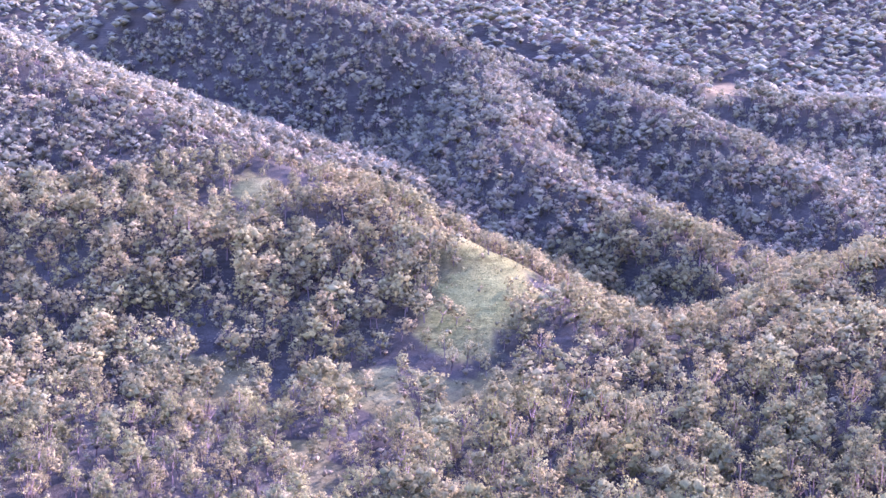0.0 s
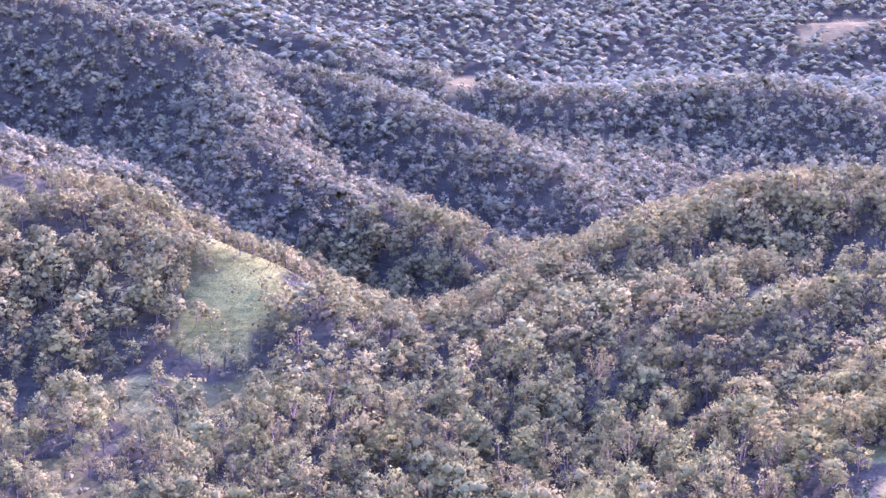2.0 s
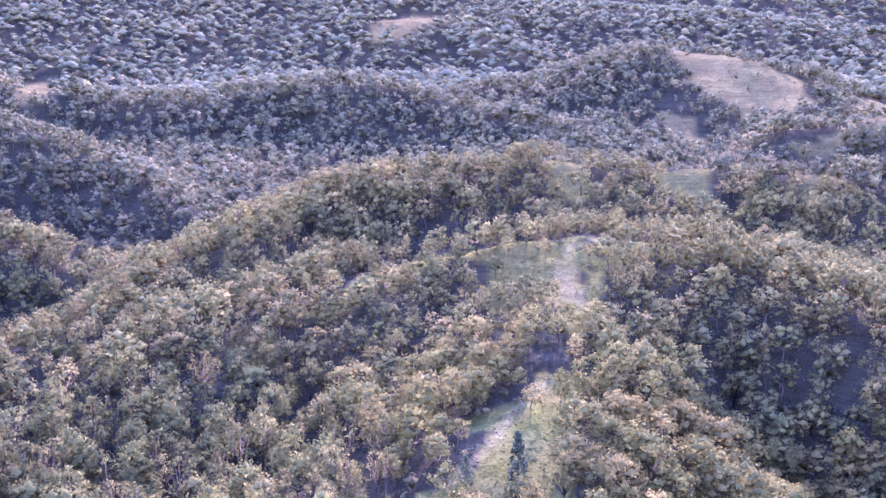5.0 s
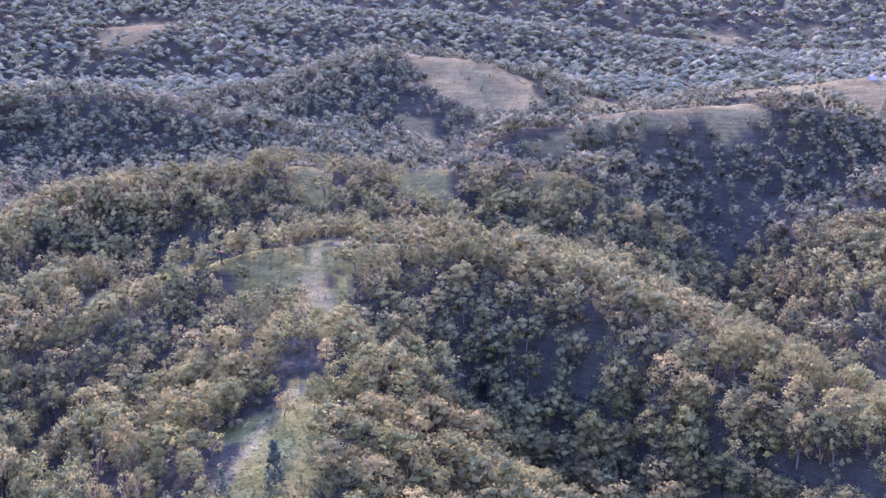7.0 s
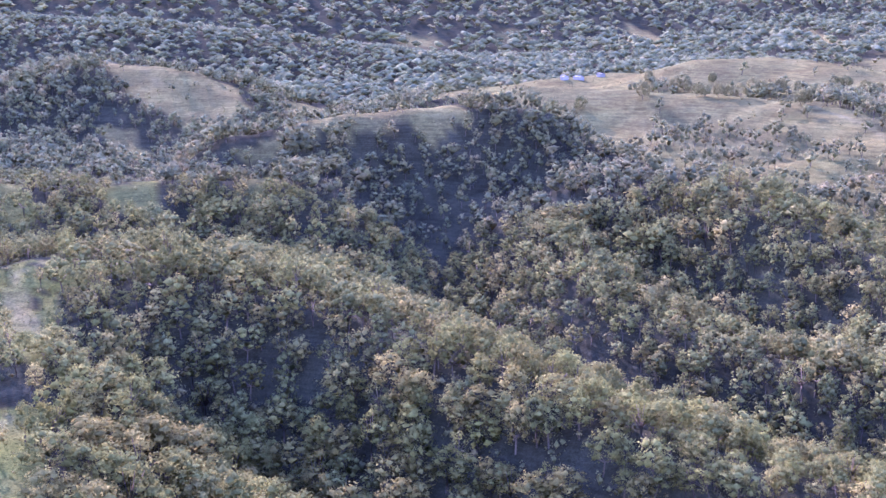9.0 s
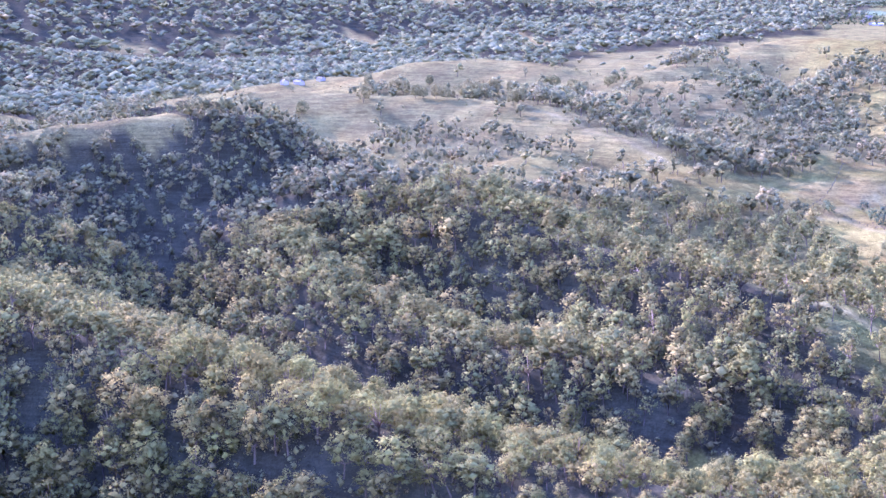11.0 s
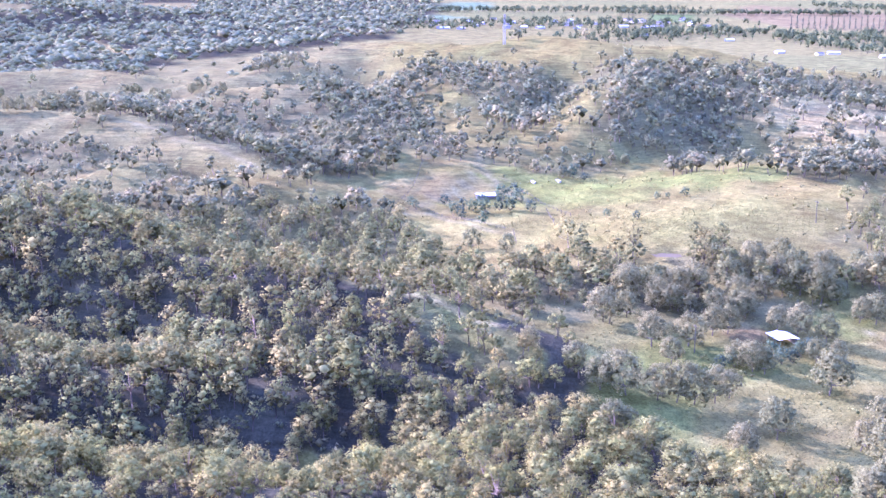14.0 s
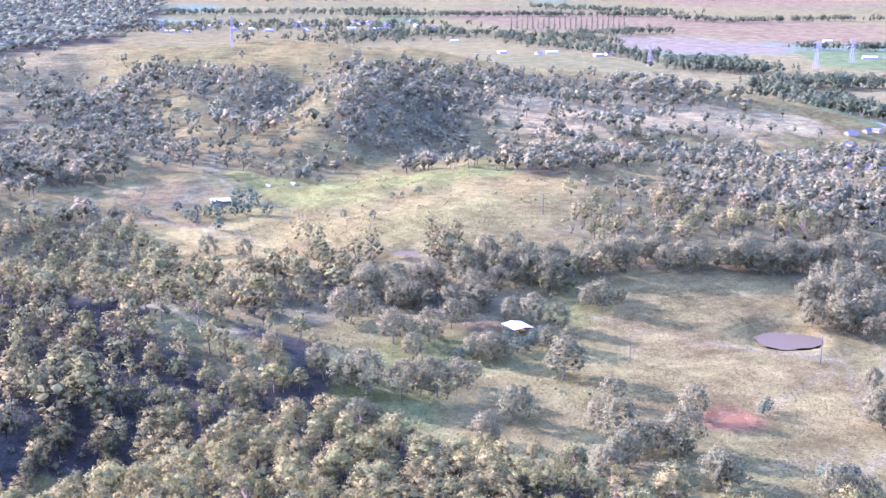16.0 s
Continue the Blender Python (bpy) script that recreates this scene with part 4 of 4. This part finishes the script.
# sheds and houses
def gable(name, label, category, x, y, turn, length, width, wall, rise, roof_mat, wall_mat, group="", open_sides=False, windows=0):
    """A building with walls, two roof slopes with overhang, ridge cap, door and windows."""
    ob = thing(name, label, category, group)
    ob.matrix_basis = at(x, y, turn)
    hl, hw = length / 2, width / 2
    if open_sides:
        for sx in (-hl + 0.2, 0, hl - 0.2):
            for sy in (-hw + 0.2, hw - 0.2):
                bm = bmesh.new()
                rod(bm, (sx, sy, -1), (sx, sy, wall), 0.12, 0.12, 6)
                part("post", bm, TIMBER, ob)
        bm = bmesh.new()
        box(bm, 0, 0.25 - hw, wall / 2 - 0.4, length - 0.5, 0.08, wall + 0.8)
        part("wall", bm, wall_mat, ob)
    else:
        for cx, cy, sx, sy in ((0, -hw, length, 0.16), (0, hw, length, 0.16), (-hl, 0, 0.16, width - 0.16), (hl, 0, 0.16, width - 0.16)):
            bm = bmesh.new()
            box(bm, cx, cy, wall / 2 - 0.5, sx, sy, wall + 1)
            if cx:
                a = [bm.verts.new((cx + e, f, g)) for e in (-0.08, 0.08) for f, g in ((-hw + 0.1, wall), (hw - 0.1, wall), (0, wall + rise * 0.97))]
                for f in ((0, 1, 2), (5, 4, 3), (0, 3, 4, 1), (1, 4, 5, 2), (2, 5, 3, 0)):
                    bm.faces.new([a[k] for k in f])
            part("wall", bm, wall_mat, ob)
        bm = bmesh.new()
        box(bm, -hl * 0.3, -hw - 0.1, wall * 0.42, min(2.6, length * 0.25), 0.06, wall * 0.84)
        part("door", bm, DARK, ob)
        for k in range(windows):
            bm = bmesh.new()
            box(bm, hl * (0.15 + 0.5 * k), -hw - 0.1, wall * 0.55, 1.3, 0.06, 1.1)
            part("window", bm, DARK, ob)
    pitch = math.atan2(rise, hw)
    for side in (-1, 1):
        bm = bmesh.new()
        slant = hw / math.cos(pitch) + 0.5
        m = Matrix.Translation((0, side * (hw / 2 + 0.2), wall + rise / 2 - 0.1)) @ Matrix.Rotation(-side * pitch, 4, "X")
        box(bm, 0, 0, 0, length + 0.8, slant, 0.07, m)
        ribs = int(length / 0.9)
        for k in range(ribs):
            box(bm, -hl + (k + 0.5) * length / ribs, 0, 0.05, 0.12, slant, 0.05, m)
        part("roof_slope", bm, roof_mat, ob)
    bm = bmesh.new()
    box(bm, 0, 0, wall + rise + 0.06, length + 0.8, 0.4, 0.08)
    part("ridge_cap", bm, roof_mat, ob)
    return ob


gable("farm_shed", "open-fronted farm shed with white sheet roof among trees", "shed", 357, -106, 14, 7.6, 6.2, 2.3, 0.4, ROOF_WHITE, WALL, open_sides=True)
gable("barn", "white-roofed barn beside dark green bushes on bare soil", "barn", 578, -23, 96, 8.6, 6.4, 1.4, 0.8, ROOF_WHITE, TIMBER)
gable("cottage", "small brown-roofed cottage half hidden by trees", "house", 414, -123, 30, 8.0, 6.0, 2.4, 1.4, ROOF_BROWN, WALL, windows=2)
gable("farmhouse", "pale farmhouse with pinkish roof on the low rise", "house", 687, -221, 60, 11, 8.0, 2.8, 1.8, ROOF_BROWN, WALL_PALE, windows=2)
gable("plateau_shed", "small white shed on the grassy plateau", "shed", 762, 340, 20, 7, 5, 2.6, 1.0, ROOF_WHITE, WALL_PALE)
for hx, hy, turn, ln in ((935, 455, 60, 9), (958, 445, 60, 6), (922, 462, 60, 5)):
    gable("farm_building", "long pale farm building with white roof behind the plateau", "farm building", hx, hy, turn, ln, 5, 2.4, 0.9, ROOF_GREY, WALL_PALE, "farm buildings behind the plateau")
hr = random.Random(5)
for k in range(46):
    hx = 600 + hr.uniform(0, 190)
    gable("town_house", "small single-storey house with metal roof on the edge of town", "house", hx, -hx * hr.uniform(0.61, 0.8), hr.choice((20, 110)) + hr.uniform(-6, 6), hr.uniform(5.5, 7.5), hr.uniform(4.2, 5.2), 2.0, 1.0, hr.choice((ROOF_GREY, ROOF_BROWN)), WALL, "houses at the edge of town")
for k in range(40):
    hx, hy = 2900 + hr.uniform(-180, 200), hr.uniform(-620, 60)
    gable("far_house", "distant pale house among trees on the plain", "house", hx, hy, hr.uniform(0, 180), hr.uniform(12, 24), hr.uniform(9, 13), 3.2, 2.2, hr.choice((ROOF_GREY, ROOF_WHITE, ROOF_WHITE)), WALL_PALE, "houses of the far town")
for hx, hy, ln in ((1880, -690, 26), (1973, -640, 30), (1950, -610, 18), (1905, -715, 14), (1720, -1081, 34), (2148, -1256, 26), (2000, -560, 22), (1640, -850, 18), (2350, -560, 26), (2500, -420, 30)):
    gable("plain_shed", "white-roofed farm shed on the irrigated plain", "shed", hx, hy, hr.uniform(60, 120), ln * 0.65, 9, 3.2, 1.6, hr.choice((ROOF_WHITE, ROOF_GREY)), WALL_PALE, "sheds on the plain")
for tx, ty, turn in ((614, -49, 10), (616, -62, 10)):
    ob = thing("water_trough", "long white concrete water trough on the meadow", "trough", "troughs in the meadow")
    ob.matrix_basis = at(tx, ty, turn)
    for cx, cy, sx, sy in ((0, -0.6, 6, 0.15), (0, 0.6, 6, 0.15), (-2.9, 0, 0.15, 1.05), (2.9, 0, 0.15, 1.05)):
        bm = bmesh.new()
        box(bm, cx, cy, 0.35, sx, sy, 0.9)
        part("side", bm, WALL_PALE, ob)
    bm = bmesh.new()
    box(bm, 0, 0, 0.1, 5.6, 1.05, 0.3)
    part("base", bm, WALL_PALE, ob)


# masts, pylons and poles
def lattice(name, label, category, tall, foot, waist, arms, x, y, turn, group=""):
    ob = thing(name, label, category, group)
    ob.matrix_basis = at(x, y, turn)
    thick = max(0.09, tall * 0.006)
    levels = 7
    wide = [foot + (waist - foot) * min(1, k / (levels * 0.7)) for k in range(levels + 1)]
    for sx, sy in ((-1, -1), (-1, 1), (1, -1), (1, 1)):
        bm = bmesh.new()
        for k in range(levels):
            z0, z1 = tall * k / levels, tall * (k + 1) / levels
            rod(bm, (sx * wide[k], sy * wide[k], z0 - (0.6 if k == 0 else 0)), (sx * wide[k + 1], sy * wide[k + 1], z1), thick, thick, 4)
        part("leg", bm, STEEL, ob)
    for face in range(4):
        bm = bmesh.new()
        c = Matrix.Rotation(face * math.pi / 2, 4, "Z")
        for k in range(levels):
            z0, z1 = tall * k / levels, tall * (k + 1) / levels
            for s in (-1, 1):
                rod(bm, c @ Vector((s * wide[k], wide[k], z0)), c @ Vector((-s * wide[k + 1], wide[k + 1], z1)), thick * 0.6, thick * 0.6, 3)
        part("bracing", bm, STEEL, ob)
    for z, reach in arms:
        bm = bmesh.new()
        for sy in (-1, 1):
            rod(bm, (-reach, 0, z), (reach, 0, z), thick, thick, 4)
            rod(bm, (-reach, 0, z), (0, sy * waist, z + tall * 0.05), thick * 0.7, thick * 0.7, 3)
            rod(bm, (reach, 0, z), (0, sy * waist, z + tall * 0.05), thick * 0.7, thick * 0.7, 3)
        arm = part("cross_arm", bm, STEEL, ob)
        for s in (-1, 1):
            bm = bmesh.new()
            rod(bm, (s * reach * 0.95, 0, z), (s * reach * 0.95, 0, z - 2.2), 0.16, 0.16, 5)
            part("insulator", bm, WALL_PALE, arm)
    return ob


lattice("radio_mast", "slim steel lattice mast on the bare hilltop", "mast", 24, 0.9, 0.5, (), 977, -53, 10)
for px, py, tall in ((1646, -682, 36), (1541, -886, 38), (1642, -1002, 36)):
    lattice("power_pylon", "grey steel lattice power pylon standing on farmland", "pylon", tall, 3.6, 1.0, ((tall * 0.66, 7.5), (tall * 0.80, 6.5), (tall * 0.93, 5.5)), px, py, 35, "power pylons on the plain")
for px, py in ((328, -133), (318, -191), (352, -78), (470, -150)):
    ob = thing("power_pole", "slender grey timber power pole in the pasture", "pole", "power poles")
    ob.matrix_basis = at(px, py, 25)
    bm = bmesh.new()
    rod(bm, (0, 0, -0.8), (0, 0, 9), 0.17, 0.11, 6)
    part("pole", bm, TIMBER, ob)
    bm = bmesh.new()
    box(bm, 0, 0, 8.4, 2.0, 0.12, 0.14)
    part("cross_arm", bm, TIMBER, ob)


# fences
def fence(label, *line):
    ob = thing("fence", label, "fence", "paddock fences")
    x0, y0 = line[0]
    ob.matrix_basis = pose(x0, y0, land(x0, y0))
    base = land(x0, y0)
    me = None
    tops = []
    for a, b in zip(line[:-1], line[1:]):
        n = int(math.hypot(b[0] - a[0], b[1] - a[1]) / 5)
        for k in range(n):
            px, py = a[0] + (b[0] - a[0]) * k / n, a[1] + (b[1] - a[1]) * k / n
            if me is None:
                bm = bmesh.new()
                rod(bm, (0, 0, -0.4), (0, 0, 1.25), 0.11, 0.09, 5)
                post = part("post", bm, TIMBER, ob)
                me = post.data
            else:
                post = new("post", me)
                post.parent = ob
            tops.append((px - x0, py - y0, land(px, py) - base))
            post.location = tops[-1]
    for h in (0.5, 0.85, 1.15):
        bm = bmesh.new()
        for a, b in zip(tops[:-1], tops[1:]):
            rod(bm, (a[0], a[1], a[2] + h), (b[0], b[1], b[2] + h), 0.02, 0.02, 3)
        part("wire", bm, TIMBER, ob)


fence("grey timber and wire fence across the dry meadow", (520, -58), (555, -48), (600, -40))
fence("grey timber and wire fence at the pasture's edge", (236, -176), (262, -190), (300, -206), (345, -222), (372, -232))
fence("grey timber and wire fence below the farm buildings", (560, 20), (590, 12), (630, 8), (655, -4))

fence("grey timber and wire fence running down the green meadow", (538, -49), (501, -50))
fence("grey timber and wire fence along the dirt track", (554, 5), (528, -15), (505, -32), (478, -32))


# trees that stand alone
def whole_tree(seed, form, boughs, count, size, leaf, label, category="tree", group=""):
    ob = thing("gum_tree" if form != "shrub" else "bush", label, category, group)
    timber, crown = gum(seed, boughs, count, size, 6, True, form, 0.5)
    mesh_part("trunk", timber[:2], BARK, ob)
    mesh_part("crown", crown[:2], leaf, ob, crown[2])
    return ob


def planted(proto, places):
    """Copies of a thing at places (x, y, height), the first place for the thing itself."""
    r = random.Random(len(places))
    for k, (x, y, h) in enumerate(places):
        m = at(x, y, r.uniform(0, 360), h, 0.0)
        if k == 0:
            proto.matrix_basis = m
        else:
            q = copy_thing(proto, m)
            q.matrix_basis = m


FIELD_TREES = [(689, 292, 10.5), (658, 319, 8.9), (693, 194, 9.4), (837, 169, 7.2), (805, 143, 6.9), (836, 211, 8.1), (849, 240, 6.6), (839, 255, 10.6), (849, 271, 9.2), (885, 370, 8.1), (874, 315, 6.1), (827, 189, 5.5), (669, -105, 5.7), (628, -127, 5.4), (625, -65, 4.7), (612, 32, 5.2), (617, 45, 4.6), (736, -243, 8.7), (715, -289, 8.6), (709, -256, 7.8), (482, -14, 9.0), (468, -27, 7.9), (656, -214, 7.1), (241, -122, 9.6),
               (234, -150, 6.0), (327, -38, 8.3), (334, -26, 7.2), (270, -182, 9.1), (297, -196, 6.7), (250, -125, 8.5), (350, -206, 10.0), (349, -215, 11.0), (342, -223, 10.0), (356, -222, 12.0), (362, -212, 11.0)]
PARK_TREES = [(381, -54, 11.2), (383, -62, 8.5), (387, -72, 6.7), (385, -79, 7.6), (358, -66, 9.8), (357, -77, 9.8), (364, -86, 9.1), (380, -97, 7.6), (365, -91, 8.2), (366, -107, 7.4), (362, -112, 9.2), (355, -119, 8.2), (342, -112, 7.0), (342, -118, 6.2), (320, -109, 11.7), (370, -134, 7.6), (369, -139, 9.2), (374, -148, 4.3), (385, -132, 7.9), (337, -92, 8.6), (335, -95, 7.7), (342, -89, 6.9), (317, -52, 11.9), (319, -45, 8.8),
               (314, -60, 9.5), (313, -65, 10.3), (313, -70, 10.3), (315, -76, 9.6), (319, -81, 7.3), (292, -87, 9.9), (299, -117, 7.7), (275, -109, 11.1), (285, -106, 7.6), (299, -47, 7.6), (300, -50, 5.3), (300, -44, 7.6), (284, -75, 7.4), (281, -77, 5.1), (269, -116, 7.4), (266, -119, 8.1), (267, -124, 11.1), (286, -135, 8.7), (244, -123, 8.3), (270, -182, 9.7), (238, -153, 5.0)]
RIDGE_TREES = [(849, 334, 11.5), (851, 328, 10.3), (722, 270, 9.1), (717, 263, 7.2), (720, 255, 9.0), (721, 248, 7.9), (723, 242, 9.0), (855, 278, 11.5), (847, 269, 11.5), (839, 260, 9.9), (839, 253, 11.5), (845, 242, 7.4), (839, 233, 5.7), (697, 198, 8.2), (701, 196, 7.5), (880, 367, 8.9), (709, 298, 6.5),
               (874, 315, 7.9), (833, 208, 8.9), (841, 207, 6.1), (824, 193, 7.9), (822, 183, 6.3), (824, 217, 8.0), (807, 206, 8.6), (818, 166, 7.1), (840, 165, 6.4), (805, 142, 7.7), (974, 129, 6.4), (1034, 121, 5.9)]
LONE = np.vstack([np.array([(x, y, h) for x, y, h in FIELD_TREES + RIDGE_TREES] + [(x, y, h * 1.08) for x, y, h in PARK_TREES]), LONE_SCATTER[:, [0, 1, 3]]])
kinds = [whole_tree(200 + k, "park", 26, 62, 0.028, LEAF_OWN, "grey-green gum tree with spreading crown on dry pasture", "tree", "gum trees on the pasture") for k in range(7)]
for k, proto in enumerate(kinds):
    planted(proto, [(x, y, h * 1.1) for x, y, h in LONE[k::7]])

YARD_BUSHES = [(570, -31, 5.7), (572, -37, 6.1), (561, -40, 5.4), (535, -42, 4.3), (543, -33, 5.7), (545, -28, 5.9), (543, -23, 5.4), (560, -21, 4.9), (549, -16, 4.9), (555, -11, 4.6),
          (545, -7, 4.9), (537, -11, 4.3), (522, -21, 4.6), (565, -3, 4.1), (555, 10, 3.5), (622, 51, 4.9), (617, 45, 4.9), (678, -62, 4), (676, -72, 4), (670, -85, 4.4)]
MEADOW_BUSHES = [(670, -106, 3.6), (288, -158, 2.8), (508, -73, 3), (494, -83, 3), (532, -97, 2.6), (526, -109, 3.2), (530, -103, 2), (631, -127, 3.5), (674, -107, 4), (628, -66, 5),
          (634, -72, 6), (622, -76, 3.5), (560, 14, 3.5), (552, 22, 3.5), (285, -156, 3), (237, -152, 5), (240, -149, 4), (348, -112, 4), (345, -98, 4.5), (226, -170, 4),
          (280, -186, 3), (340, -83, 3.2), (341, -88, 3.4), (342, -93, 3.2), (342, -102, 4.0), (342, -105, 3.5), (346, -109, 3.5), (356, -81, 1.5)]
for label, leaf, share in (("dark green rounded bush on the dry meadow", GREEN_LEAF, (YARD_BUSHES + MEADOW_BUSHES)[::2]), ("dense green bush beside the meadow buildings", DARK_LEAF, (YARD_BUSHES + MEADOW_BUSHES)[1::2])):
    planted(whole_tree(300 + len(share) + (leaf == DARK_LEAF), "shrub", 9, 40, 0.04, leaf, label, "bush", "bushes in the meadow"), [(x, y, h * 1.55) for x, y, h in share])


def conifer(name, seed, leaf, slim, label, group="", rings=14, count=34):
    r = np.random.default_rng(seed)
    ob = thing(name, label, "tree", group)
    mesh_part("trunk", tube((0, 0, -0.05), (0, 0, 0.95), 0.022, 0.005, 6), BARK, ob)
    bits, norms = [], []
    for k in range(rings):
        z = 0.08 + 0.86 * k / (rings - 1)
        q = slim * (1 - z) ** 0.75 + 0.02 if slim > 0.1 else slim * math.sin(math.pi * min(1, z + 0.06)) ** 0.6
        v, f, nn = leaves(r, np.array((0, 0, z)), np.array((q, q, 0.05)), count, 0.05 if slim > 0.1 else 0.045)
        bits.append((v, f))
        norms.append(nn)
    v, f = joined(bits)
    mesh_part("crown", (v, f), leaf, ob, np.vstack(norms))
    return ob


planted(conifer("cypress_pine", 1, DARK_LEAF, 0.24, "dark green native pine on the grassy spur"), [(142, 200, 11.5)])
planted(conifer("young_pine", 2, GREEN_LEAF, 0.34, "dense young green pine on the grassy spur"), [(131, 204, 7)])
planted(conifer("poplar", 3, DARK_LEAF, 0.115, "tall slender dark poplar in a row beside the fields", "row of poplars", 8, 14), [(2697 - 60 * k / 21, -777 - 250 * k / 21, 27 + 3 * math.sin(k * 2.1)) for k in range(22)])


# belts of trees across the plain
def belt(name, label, width, thick, *line):
    r = np.random.default_rng(len(line) + int(abs(line[0][0])))
    spots = []
    for a, b in zip(line[:-1], line[1:]):
        n = int(1.5 * math.hypot(b[0] - a[0], b[1] - a[1]) / thick)
        s = r.uniform(0, 1, n)
        spots.append(np.stack([a[0] + (b[0] - a[0]) * s + r.normal(size=n) * width, a[1] + (b[1] - a[1]) * s + r.normal(size=n) * width], 1))
    p = np.vstack(spots)
    p = np.hstack([p, height(p[:, 0], p[:, 1])[:, None], r.uniform(11, 21, (len(p), 1))])
    # belt leaves are tinted darker and bluer than the hill stands
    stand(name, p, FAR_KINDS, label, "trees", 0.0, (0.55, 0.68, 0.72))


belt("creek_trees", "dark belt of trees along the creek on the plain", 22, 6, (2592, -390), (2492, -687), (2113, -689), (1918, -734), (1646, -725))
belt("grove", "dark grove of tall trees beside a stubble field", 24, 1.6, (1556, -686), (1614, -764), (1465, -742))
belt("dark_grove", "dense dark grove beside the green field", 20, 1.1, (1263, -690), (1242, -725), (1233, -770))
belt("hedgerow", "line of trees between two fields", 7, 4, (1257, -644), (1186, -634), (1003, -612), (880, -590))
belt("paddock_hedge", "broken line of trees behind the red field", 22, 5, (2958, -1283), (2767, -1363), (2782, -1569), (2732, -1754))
belt("distant_grove", "distant row of trees beyond the red field", 40, 5, (3661, -1154), (3414, -1232), (3224, -1398))
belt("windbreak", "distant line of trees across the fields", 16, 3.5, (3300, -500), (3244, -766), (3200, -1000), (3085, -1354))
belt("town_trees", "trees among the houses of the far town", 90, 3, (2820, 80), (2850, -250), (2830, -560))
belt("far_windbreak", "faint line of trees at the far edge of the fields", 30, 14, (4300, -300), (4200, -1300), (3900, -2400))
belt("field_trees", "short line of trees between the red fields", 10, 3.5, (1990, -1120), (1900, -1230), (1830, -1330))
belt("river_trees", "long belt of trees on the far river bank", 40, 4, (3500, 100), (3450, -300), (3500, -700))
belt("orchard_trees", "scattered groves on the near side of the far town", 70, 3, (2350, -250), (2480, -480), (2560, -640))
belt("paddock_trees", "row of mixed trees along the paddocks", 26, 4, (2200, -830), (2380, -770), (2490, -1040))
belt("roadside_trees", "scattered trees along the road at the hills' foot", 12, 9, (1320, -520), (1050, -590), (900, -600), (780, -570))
